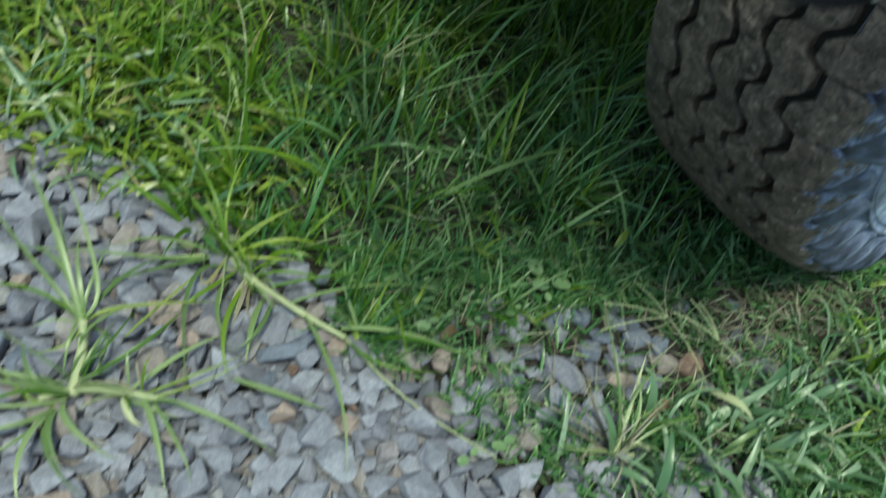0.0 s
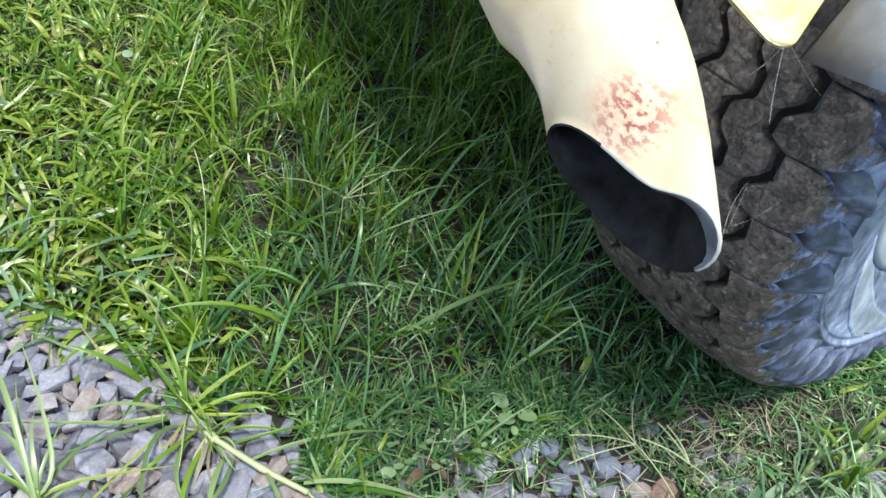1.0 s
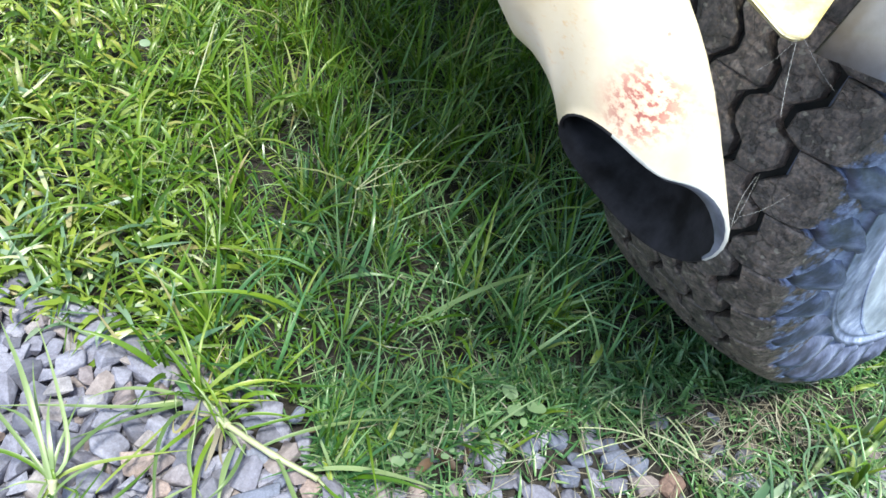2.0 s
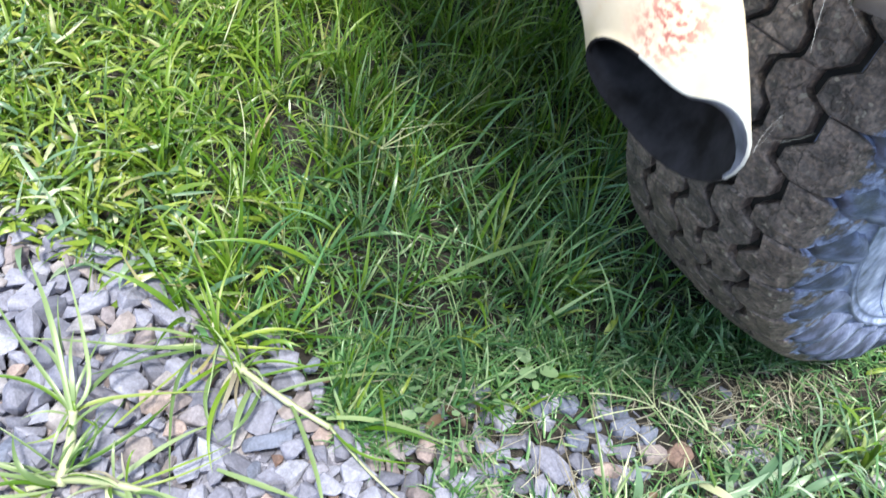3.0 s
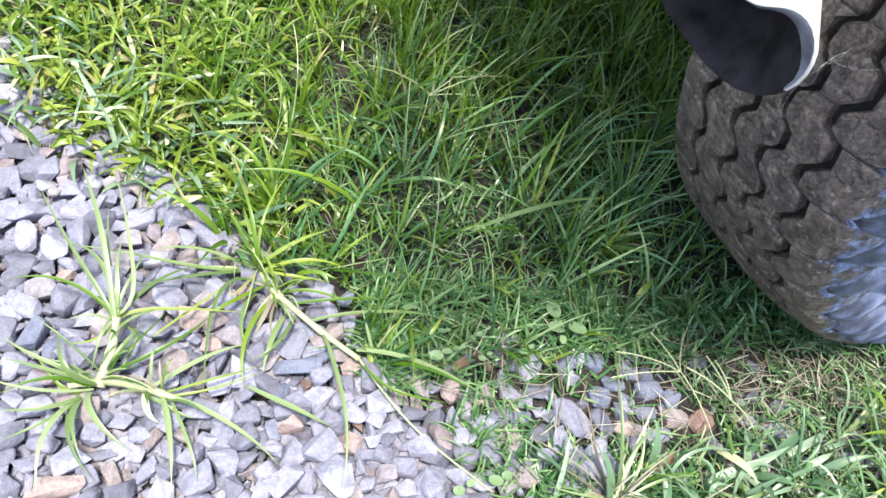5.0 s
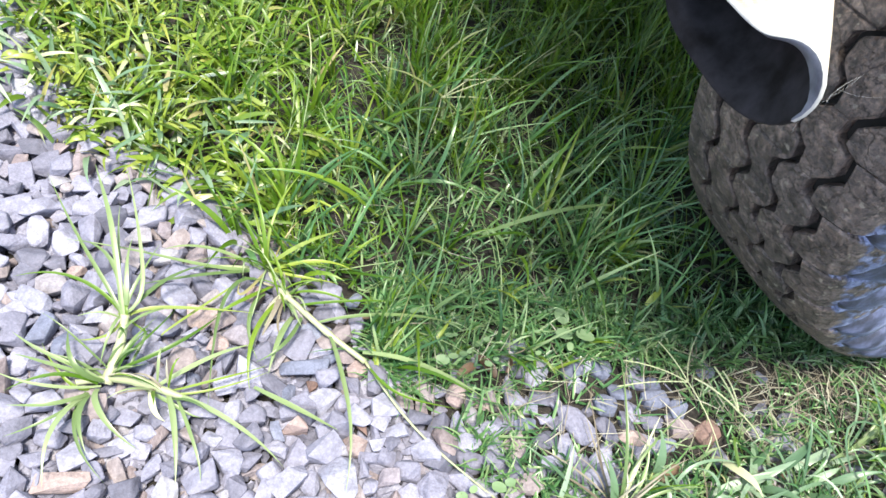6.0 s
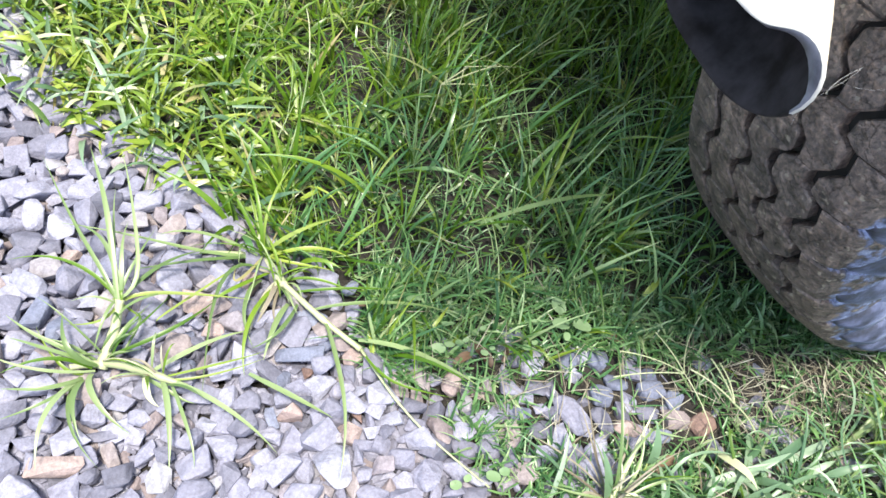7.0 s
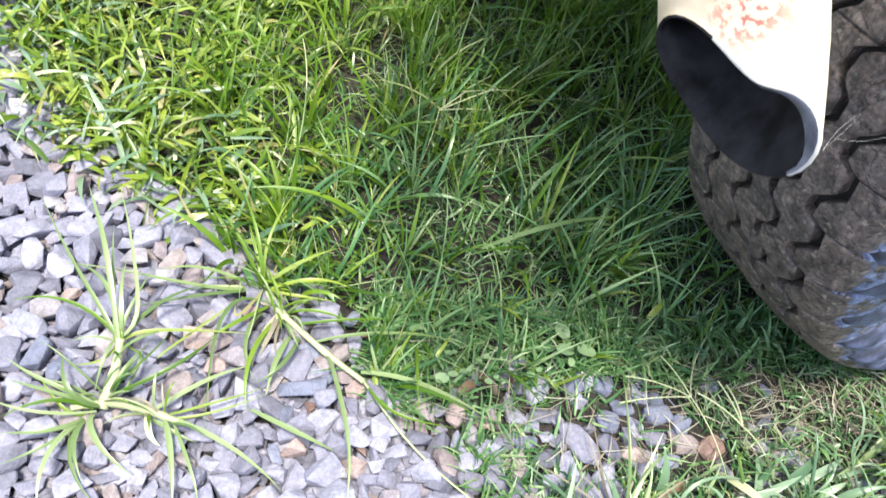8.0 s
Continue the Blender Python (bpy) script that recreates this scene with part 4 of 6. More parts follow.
def build_gravel():
    rng = random.Random(11)
    sizes = [(rng.uniform(0.60, 0.95), rng.uniform(0.48, 0.74)) for _ in range(34)]
    near_shapes = [stone_shape(s, 1.0, b, c, STONE_UNIT) for s, (b, c) in enumerate(sizes)]
    shapes = [stone_shape(s, 1.0, b, c, STONE_UNIT, wear=0.22, segments=1) for s, (b, c) in enumerate(sizes)]
    cell = 0.03
    grid = {}
    def put(x, y, r):
        grid.setdefault((int(x // cell), int(y // cell)), []).append((x, y, r))
    for q in TAKEN:
        put(*q)
    def free(x, y, r, pack):
        i, j = int(x // cell), int(y // cell)
        for a in range(i - 2, i + 3):
            for b in range(j - 2, j + 3):
                for (px, py, pr) in grid.get((a, b), ()):
                    if (px - x) ** 2 + (py - y) ** 2 < (pack * (r + pr)) ** 2:
                        return False
        return True
    laid = []
    xs = np.array([rng.uniform(-0.80, 1.00) for _ in range(90000)])
    ys = np.array([rng.uniform(-0.05, 1.55) for _ in range(90000)])
    dist = edge_distance(xs, ys)
    worn = sparse(xs, ys)
    for n in range(90000):
        x, y, d = float(xs[n]), float(ys[n]), float(dist[n])
        if d > 0.02 + 0.02 * noise.noise(Vector((x * 14, y * 14, 3))) and not (worn[n] > 0.3 and rng.random() < 0.16):
            continue
        thin = float(mixed_zone(x, y))
        if rng.random() < 0.38 * thin:
            continue
        big = 1 - n / 90000
        r = min(0.0165, rng.lognormvariate(math.log(0.0084 + 0.0076 * big), 0.22))
        r = max(0.0055, r)
        if free(x, y, r, 0.65):
            put(x, y, r)
            laid.append((x, y, r, d > 0.02 or thin > 0.5))
    near = sorted(laid, key=lambda q: (q[0] - 0.05) ** 2 + (q[1] - 0.36) ** 2)
    vs, fs = [], []
    for k, (x, y, r, sunk) in enumerate(near):
        me = (near_shapes if k < 230 else shapes)[rng.randrange(len(shapes))]
        m = lay(x, y, r * 1.30, rng, -0.0005 if sunk else 0.002 + rng.uniform(0, 0.0065))
        if k < 230:
            piece("stone", me, gravel, "", m)
        else:
            base = len(vs)
            vs += [m @ v.co for v in me.vertices]
            fs += [tuple(base + i for i in p.vertices) for p in me.polygons]
    # a lower bed of smaller stones that shows in the gaps
    for _ in range(30000):
        x, y = rng.uniform(-0.75, 0.6), rng.uniform(0.0, 1.4)
        if edge_distance(x, y) > 0.005 or mixed_zone(x, y) > 0.4:
            continue
        me = shapes[rng.randrange(len(shapes))]
        m = lay(x, y, rng.uniform(0.0075, 0.0125), rng, -0.0095)
        base = len(vs)
        vs += [m @ v.co for v in me.vertices]
        fs += [tuple(base + i for i in p.vertices) for p in me.polygons]
    rest = piece("gravel_bed", mesh_of("gravel_bed", vs, fs, STONE_REST, False), gravel)
    tagged(rest, kind="stuff")


build_gravel()


# ---- grass ----
def blades(name, x, y, z, length, width, azimuth, lean, bend, mat, label, segs=5, flat=False):
    """Many grass blades in one mesh: creased strips that start upright by lean and droop by bend."""
    n = len(x)
    rows = segs + 1
    f = np.linspace(0, 1, rows)[None, :]
    ang = lean[:, None] + bend[:, None] * f ** 1.3           # from the vertical
    step = length[:, None] / segs
    out = np.concatenate([np.zeros((n, 1)), np.cumsum(np.sin(0.5 * (ang[:, 1:] + ang[:, :-1])) * step, 1)], 1)
    up = np.concatenate([np.zeros((n, 1)), np.cumsum(np.cos(0.5 * (ang[:, 1:] + ang[:, :-1])) * step, 1)], 1)
    ca, sa = np.cos(azimuth)[:, None], np.sin(azimuth)[:, None]
    sway = (np.random.rand(n, 1) - 0.5) * 0.45 * length[:, None] * f ** 2
    cx, cy = x[:, None] + out * ca - sway * sa, y[:, None] + out * sa + sway * ca
    foot = ground_z(x, y)[:, None] + 0.006
    cz = np.maximum(foot + z[:, None] + up, foot + 0.002)
    w = 0.5 * width[:, None] * (np.minimum(1, 0.6 + 1.6 * f) * (1 - np.clip((f - 0.3) / 0.7, 0, 1) ** 1.6) + 0.03)
    tw = (np.random.rand(n, 1) - 0.5) * 1.6 + (np.random.rand(n, 1) - 0.5) * 1.2 * f
    sx, sy, sz = -sa * np.cos(tw), ca * np.cos(tw), np.sin(tw)
    nx, ny, nz = np.cos(ang) * ca, np.cos(ang) * sa, -np.sin(ang)
    fold = 0.30
    if flat:
        left = np.stack([cx - sx * w, cy - sy * w, cz - sz * w], -1)
        right = np.stack([cx + sx * w, cy + sy * w, cz + sz * w], -1)
        verts = np.stack([left, right], 2).reshape(-1, 3)
        per = 2
    else:
        left = np.stack([cx - sx * w - nx * w * fold, cy - sy * w - ny * w * fold, cz - sz * w - nz * w * fold], -1)
        mid = np.stack([cx, cy, cz], -1)
        right = np.stack([cx + sx * w - nx * w * fold, cy + sy * w - ny * w * fold, cz + sz * w - nz * w * fold], -1)
        verts = np.stack([left, mid, right], 2).reshape(-1, 3)
        per = 3
    base = (np.arange(n) * rows * per)[:, None, None] + (np.arange(segs) * per)[None, :, None] + np.arange(per - 1)[None, None, :]
    quads = np.stack([base, base + 1, base + per + 1, base + per], -1).reshape(-1, 4)
    me = bpy.data.meshes.new(name)
    me.vertices.add(len(verts))
    me.vertices.foreach_set("co", verts.astype(np.float32).ravel())
    me.loops.add(quads.size)
    me.loops.foreach_set("vertex_index", quads.astype(np.int32).ravel())
    me.polygons.add(len(quads))
    me.polygons.foreach_set("loop_start", np.arange(0, quads.size, 4, dtype=np.int32))
    me.polygons.foreach_set("use_smooth", np.ones(len(quads), dtype=bool))
    me.materials.append(mat)
    me.update(calc_edges=True)
    me.validate()
    ob = new(name, me)
    return tagged(ob, label, "grass", kind="stuff")


def field(n, x0, x1, y0, y1, seed):
    rng = np.random.default_rng(seed)
    return rng, rng.uniform(x0, x1, n), rng.uniform(y0, y1, n)


def smooth_noise(x, y, scale, seed):
    return np.array([noise.noise(Vector((a * scale, b * scale, seed))) for a, b in zip(x, y)])


def tuft_noise(x, y, seed):
    """0 to 1: where the lawn stands in tufts."""
    return np.clip(0.5 + 0.9 * smooth_noise(x, y, 16, seed), 0, 1)


def lawn(x, y, soft=0.035, over=0.0):
    bare = 0.93 * np.exp(-((x - 0.61) / 0.080) ** 4 - ((y - 0.575) / 0.085) ** 4)
    return (1 - bare) * np.clip((edge_distance(x, y) - 0.005 + over) / soft, 0, 1) * (1 - 0.90 * sparse(x, y)) * clear_of_stones(x, y)


def clear_of_stones(x, y):
    """0 over the larger single stones, 1 elsewhere."""
    k = np.ones(len(x))
    for sx, sy, a, b in [q[:4] for q in MARKED]:
        k *= 1 - 0.97 * np.exp(-(((x - sx) ** 2 + (y + 0.008 - sy) ** 2) / (0.9 * a + 0.010) ** 2) ** 2)
    for sx, sy, r in TAKEN:
        if sx > 0.33:
            k *= 1 - 0.90 * np.exp(-(((x - sx) ** 2 + (y + 0.006 - sy) ** 2) / (r + 0.006) ** 2) ** 2)
    return k


def build_grass():
    full = 2 * np.pi
    # fine short undergrowth
    rng, x, y = field(90000, -0.9, 2.0, 0.10, 1.9, 1)
    left = np.clip((0.12 - x - 0.1 * (y - 0.6)) / 0.25, 0, 1)
    hollow = 0.75 * np.exp(-((x - 0.19) / 0.075) ** 2 - ((y - 0.80) / 0.07) ** 2)
    keep = rng.random(len(x)) < lawn(x, y) * (1 - hollow) * (1 - 0.45 * np.clip((x - 0.05) / 0.15, 0, 1) * np.clip((y - 0.60) / 0.15, 0, 1)) * np.where(y > 1.2, 0.35, 0.78 + 0.22 * (y < 0.62)) * (1 - 0.5 * left) * np.clip(0.50 + 1.0 * tuft_noise(x, y, 31.0), 0, 1)
    x, y = x[keep], y[keep]
    # blades near the tyre take the colour with the shade in it
    cool = rng.random(len(x)) < 0.88 * np.clip((x - 0.02) / 0.20, 0, 1) * np.clip((1.12 - y) / 0.28, 0, 1)
    for name, part_of, mat, label in (("short_grass", ~cool, GRASS, "short fine green lawn grass"), ("lush_grass", cool, SHADE_GRASS, "short blue-green grass beside the tyre")):
        gx, gy = x[part_of], y[part_of]
        n = len(gx)
        blades(name, gx, gy, np.full(n, -0.003), rng.uniform(0.015, 0.050, n), rng.uniform(0.0016, 0.0040, n), rng.uniform(0, full, n), rng.uniform(0.05, 0.9, n), rng.uniform(0.2, 1.8, n), mat, label, 3, flat=True)
    # tufts: blades that spread from one root
    rng, x, y = field(7600, -0.75, 1.9, 0.2, 1.9, 2)
    left = np.clip((0.05 - x) / 0.20, 0, 1)
    near = np.clip((0.52 - y) / 0.12, 0, 1) * np.clip((x - 0.10) / 0.10, 0, 1)
    keep = rng.random(len(x)) < lawn(x, y, 0.035, 0.022) * (0.10 + 1.05 * tuft_noise(x, y, 5.0) ** 1.6) * (1 - 0.45 * left) * (1 - 0.85 * near)
    x, y = x[keep], y[keep]
    tall = rng.uniform(0.55, 1.25, len(x)) * (1 - 0.35 * np.clip((0.05 - x) / 0.20, 0, 1))
    turn = rng.uniform(0, full, len(x))
    count = rng.integers(6, 14, len(x))
    ix = np.repeat(np.arange(len(x)), count)
    n = len(ix)
    az = turn[ix] + rng.normal(0, 1.35, n)
    spread = rng.uniform(0.0, 0.009, n)
    x, y = x[ix] + spread * np.cos(az), y[ix] + spread * np.sin(az)
    rank = np.clip((x - 0.02) / 0.18, 0, 1)
    long = tall[ix] * rng.uniform(0.035, 0.125, n) * (1 + 0.35 * rank * np.clip((y - 0.42) / 0.15, 0, 1))
    wide, lean, bend = rng.uniform(0.0022, 0.0074, n) * (1 - 0.25 * rank), rng.uniform(0.05, 0.95, n) * (1 - 0.35 * rank), rng.uniform(0.2, 2.3, n) * (1 - 0.30 * rank)
    # the same shade-coloured share for the tufts
    cool = rng.random(n) < 0.72 * np.clip((x + 0.02) / 0.22, 0, 1) * np.clip((0.84 - y) / 0.25, 0, 1)
    for name, q, mat, label in (("long_grass", ~cool, GRASS, "long arching green grass blades in tufts"), ("lush_tuft", cool, SHADE_GRASS, "long blue-green grass blades in tufts")):
        blades(name, x[q], y[q], np.full(int(q.sum()), -0.003), long[q], wide[q], az[q], lean[q], bend[q], mat, label, 7)
    # pale flat leaves where the lawn creeps over the gravel
    rng, x, y = field(13000, -0.80, 0.02, 0.48, 1.45, 19)
    d = edge_distance(x, y)
    keep = rng.random(len(x)) < np.clip((d + 0.035 + 0.03 * np.clip((y - 0.56) / 0.06, 0, 1)) / 0.05, 0, 1) * np.clip((0.17 - d) / 0.10, 0, 1) * (0.14 + 0.50 * tuft_noise(x, y, 44.0))
    x, y = x[keep], y[keep]
    n = len(x)
    size, wide, az = rng.uniform(0.024, 0.068, n), rng.uniform(0.0032, 0.0076, n), rng.uniform(0, full, n)
    lean, bend, high = rng.uniform(0.5, 1.4, n), rng.uniform(-0.4, 2.6, n), rng.uniform(0.004, 0.026, n)
    pick = rng.random(n)
    for low, top, mat, label in ((0.0, 0.46, WEED, "pale grey-green leaves creeping over the gravel edge"), (0.46, 0.93, BROAD, "yellow-green leaves creeping over the gravel edge"), (0.93, 1.0, SHEATH, "withered pale leaves lying at the gravel edge")):
        q = (pick >= low) & (pick < top)
        blades("creeping_leaf", x[q], y[q], high[q], size[q], wide[q], az[q], lean[q], bend[q], mat, label, 5)
    # taller grass pressed up round the foot of the tyre
    rng = np.random.default_rng(15)
    f, o = rng.uniform(-0.33, 0.30, 5200), rng.uniform(-0.11, 0.185, 5200)
    under = TYRE_R - np.sqrt(TYRE_R ** 2 - f ** 2)
    keep = ((o > 0.118) & (rng.random(len(f)) < 0.12 * np.clip((0.20 - o) / 0.06, 0, 1))) | ((under > 0.022) & (f < 0) & (o < 0.055) & (rng.random(len(f)) < np.clip(0.25 + o / 0.12, 0.04, 0.6)))
    f, o, under = f[keep], o[keep], under[keep]
    n = len(f)
    x, y = FOOT.x + f * WHEEL_FW.x + o * WHEEL_AX.x, FOOT.y + f * WHEEL_FW.y + o * WHEEL_AX.y
    tall = np.where(o > 0.118, rng.uniform(0.015, 0.040, n), np.minimum(0.060, under * rng.uniform(0.7, 1.3, n) + 0.006))
    blades("foot_grass", x, y, np.full(n, -0.002), tall, rng.uniform(0.002, 0.0065, n), np.where(o > 0.118, rng.normal(-1.43, 0.9, n), rng.normal(3.28, 1.2, n)), rng.uniform(0.1, 0.8, n), rng.uniform(0.1, 1.5, n), SHADE_GRASS, "taller green grass pressed up round the tyre", 5)
    # broad low leaves of the wide-bladed grass
    rng, x, y = field(48000, -0.9, 1.6, 0.25, 1.9, 3)
    left = np.clip((0.10 - x) / 0.28, 0, 1)
    keep = rng.random(len(x)) < lawn(x, y, 0.05, 0.036) * (0.02 + 0.85 * left) * (0.35 + 0.65 * tuft_noise(x, y, 9.0))
    x, y = x[keep], y[keep]
    n = len(x)
    blades("broad_grass", x, y, rng.uniform(-0.002, 0.016, n), rng.uniform(0.022, 0.062, n), rng.uniform(0.0032, 0.0086, n), rng.uniform(0, full, n), rng.uniform(0.3, 1.2, n), rng.uniform(0.4, 2.6, n), BROAD, "broad low blades of coarse green grass", 5)
    # sprigs at the gravel's edge and on the trodden strip
    rng, x, y = field(46000, 0.15, 1.05, 0.05, 0.45, 4)
    keep = rng.random(len(x)) < np.clip((edge_distance(x, y) + 0.12) / 0.13, 0, 1) * mixed_zone(x, y) * tuft_noise(x, y, 2.0) ** 1.2 * (1.0 - 0.70 * sparse(x, y)) * clear_of_stones(x, y)
    x, y = x[keep], y[keep]
    n = len(x)
    blades("sprig_grass", x, y, np.full(n, -0.002), rng.uniform(0.012, 0.045, n), rng.uniform(0.0014, 0.0040, n), rng.uniform(0, full, n), rng.uniform(0.2, 1.2, n), rng.uniform(0.2, 1.3, n), SHADE_GRASS, "thin grass sprigs on trodden soil", 4)
    # thin pale stalks that stand out of the lawn
    rng, x, y = field(12000, -0.4, 1.7, 0.3, 1.7, 7)
    keep = rng.random(len(x)) < lawn(x, y, 0.06) * (0.25 + 0.75 * tuft_noise(x, y, 12.0)) * 0.55
    x, y = x[keep], y[keep]
    n = len(x)
    blades("grass_stalk", x, y, np.full(n, -0.002), rng.uniform(0.04, 0.13, n), rng.uniform(0.0008, 0.0018, n), rng.uniform(0, full, n), rng.uniform(0.1, 1.2, n), rng.uniform(-0.2, 0.9, n), PALE, "thin pale grass stalks standing in the lawn", 4, flat=True)
    # pale broad weed leaves beside the gravel
    rng, x, y = field(5600, 0.20, 1.05, 0.02, 0.34, 8)
    keep = rng.random(len(x)) < np.clip((x - 0.22) / 0.30, 0, 1) * np.clip((0.262 + 0.10 * (x - 0.55) - y) / 0.05, 0, 1) * tuft_noise(x, y, 21.0) * 0.22 * clear_of_stones(x, y)
    x, y = x[keep], y[keep]
    n = len(x)
    blades("weed_leaf_mat", x, y, rng.uniform(-0.002, 0.02, n), rng.uniform(0.03, 0.085, n), rng.uniform(0.004, 0.0120, n), rng.uniform(0, full, n), rng.uniform(0.3, 1.1, n), rng.uniform(0.3, 1.6, n), WEED, "pale green broad weed leaves on worn ground", 6)
    # dead straw on the ground
    rng, x, y = field(26000, -0.4, 1.4, 0.1, 1.5, 6)
    keep = rng.random(len(x)) < np.clip((edge_distance(x, y) + 0.03) / 0.05, 0, 1) * (0.05 + 0.40 * sparse(x, y) + 0.10 * mixed_zone(x, y) * (y < 0.36))
    x, y = x[keep], y[keep]
    n = len(x)
    x, y = np.concatenate([x, rng.normal(0.650, 0.090, 260)]), np.concatenate([y, rng.normal(0.335, 0.026, 260)])
    n = len(x)
    blades("dry_straw", x, y, rng.uniform(0.0, 0.02, n), rng.uniform(0.015, 0.060, n), rng.uniform(0.0005, 0.0014, n), rng.uniform(0, full, n), rng.uniform(1.35, 1.6, n), rng.uniform(-0.1, 0.2, n), STRAW, "dry brown straw lying between the grass", 3, flat=True)


build_grass()


# ---- single plants ----
def leaf_at(owner, base, mid, tip, width, mat):
    """One leaf that bends from base over mid to its tip."""
    a, m, b = Vector(base), Vector(mid), Vector(tip)
    c = 2 * m - 0.5 * (a + b)
    pts = [a * (1 - k) ** 2 + c * 2 * k * (1 - k) + b * k * k for k in [i / 10 for i in range(11)]]
    for p in pts:
        p.z = max(p.z, 0.006)
    piece("leaf", leaf_mesh("leaf", pts, width * random.uniform(0.48, 0.68), mat, random.uniform(0.1, 0.5)), owner)


def stem_at(owner, points, r0, r1, mat=None):
    """A stem along a smoothed line through points, swollen a little at its joints."""
    pts = [Vector(p) for p in points]
    line = []
    for i in range(len(pts) - 1):
        p0, p1, p2, p3 = pts[max(i - 1, 0)], pts[i], pts[i + 1], pts[min(i + 2, len(pts) - 1)]
        for k in range(6):
            f = k / 6
            line.append(0.5 * (2 * p1 + (p2 - p0) * f + (2 * p0 - 5 * p1 + 4 * p2 - p3) * f * f + (3 * p1 - p0 - 3 * p2 + p3) * f ** 3))
    line.append(pts[-1])
    n = len(line)
    vs, fs = tube(line, [(r0 + (r1 - r0) * i / (n - 1)) * (1.22 if i % 6 == 0 else 1.0) for i in range(n)], 9)
    piece("stem", mesh_of("stem", vs, fs, mat or SHEATH), owner)


def stray_leaves(owner, root, reach, count, seed, mats):
    """Thin young leaves that stand between the larger ones."""
    rng = random.Random(seed)
    for _ in range(count):
        a, q = rng.uniform(0, 2 * math.pi), reach * rng.uniform(0.3, 1.0)
        base = Vector(root) + Vector((rng.uniform(-0.008, 0.008), rng.uniform(-0.008, 0.008), 0))
        tip = Vector((root[0] + q * math.cos(a), root[1] + q * math.sin(a), rng.uniform(0.015, 0.05)))
        leaf_at(owner, base, base.lerp(tip, 0.5) + Vector((0, 0, rng.uniform(0.004, 0.018))), tip, rng.uniform(0.0028, 0.0052), rng.choice(mats))


def build_star_plant():
    star = tagged(new("goosegrass_plant"), "pale star-shaped coarse grass plant rooted in gravel", "plant")
    stem_at(star, [(-0.097, 0.299, 0.006), (-0.090, 0.324, 0.024), (-0.088, 0.350, 0.045)], 0.0056, 0.0036)
    stem_at(star, [(-0.097, 0.305, 0.008), (-0.067, 0.296, 0.020), (-0.041, 0.287, 0.022), (-0.018, 0.281, 0.020)], 0.0058, 0.0022)
    stem_at(star, [(-0.095, 0.302, 0.006), (-0.108, 0.297, 0.014), (-0.120, 0.291, 0.018)], 0.0042, 0.0026)
    stray_leaves(star, (-0.097, 0.303, 0.008), 0.075, 14, 21, (PALE, PALE, GRASS, STRAW))
    stray_leaves(star, (-0.088, 0.345, 0.040), 0.060, 7, 22, (PALE, GRASS))
    stray_leaves(star, (-0.045, 0.288, 0.018), 0.055, 8, 23, (PALE, GRASS, STRAW))
    leaf_at(star, (-0.089, 0.344, 0.04), (-0.103, 0.386, 0.065), (-0.139, 0.41, 0.07), 0.0075, PALE)
    leaf_at(star, (-0.089, 0.347, 0.045), (-0.114, 0.425, 0.08), (-0.141, 0.499, 0.08), 0.0085, PALE)
    leaf_at(star, (-0.088, 0.35, 0.045), (-0.091, 0.381, 0.065), (-0.093, 0.419, 0.07), 0.008, PALE)
    leaf_at(star, (-0.088, 0.35, 0.045), (-0.083, 0.379, 0.06), (-0.067, 0.423, 0.065), 0.0062, PALE)
    leaf_at(star, (-0.086, 0.351, 0.045), (-0.06, 0.388, 0.05), (-0.025, 0.418, 0.04), 0.0085, PALE)
    leaf_at(star, (-0.086, 0.351, 0.04), (-0.049, 0.363, 0.045), (0.031, 0.373, 0.03), 0.0078, GRASS)
    leaf_at(star, (-0.088, 0.341, 0.035), (-0.067, 0.352, 0.05), (-0.041, 0.373, 0.03), 0.005, PALE)
    leaf_at(star, (-0.091, 0.347, 0.04), (-0.102, 0.328, 0.04), (-0.134, 0.334, 0.02), 0.0055, GRASS)
    leaf_at(star, (-0.088, 0.341, 0.04), (-0.103, 0.395, 0.06), (-0.11, 0.462, 0.07), 0.005, PALE)
    leaf_at(star, (-0.089, 0.35, 0.045), (-0.078, 0.395, 0.065), (-0.119, 0.497, 0.08), 0.008, PALE)
    leaf_at(star, (-0.089, 0.347, 0.04), (-0.122, 0.393, 0.06), (-0.185, 0.487, 0.065), 0.0072, PALE)
    leaf_at(star, (-0.092, 0.353, 0.04), (-0.135, 0.38, 0.05), (-0.19, 0.374, 0.05), 0.0066, GRASS)
    leaf_at(star, (-0.098, 0.296, 0.015), (-0.141, 0.311, 0.03), (-0.181, 0.328, 0.03), 0.0075, PALE)
    leaf_at(star, (-0.1, 0.296, 0.015), (-0.138, 0.3, 0.035), (-0.179, 0.311, 0.02), 0.006, PALE)
    leaf_at(star, (-0.102, 0.293, 0.015), (-0.137, 0.292, 0.03), (-0.173, 0.276, 0.025), 0.008, GRASS)
    leaf_at(star, (-0.099, 0.291, 0.015), (-0.143, 0.281, 0.03), (-0.186, 0.294, 0.03), 0.0058, PALE)
    leaf_at(star, (-0.106, 0.286, 0.012), (-0.131, 0.265, 0.03), (-0.171, 0.263, 0.02), 0.007, PALE)
    leaf_at(star, (-0.106, 0.285, 0.012), (-0.128, 0.253, 0.03), (-0.164, 0.237, 0.02), 0.006, PALE)
    leaf_at(star, (-0.106, 0.286, 0.012), (-0.124, 0.245, 0.032), (-0.125, 0.194, 0.02), 0.0085, PALE)
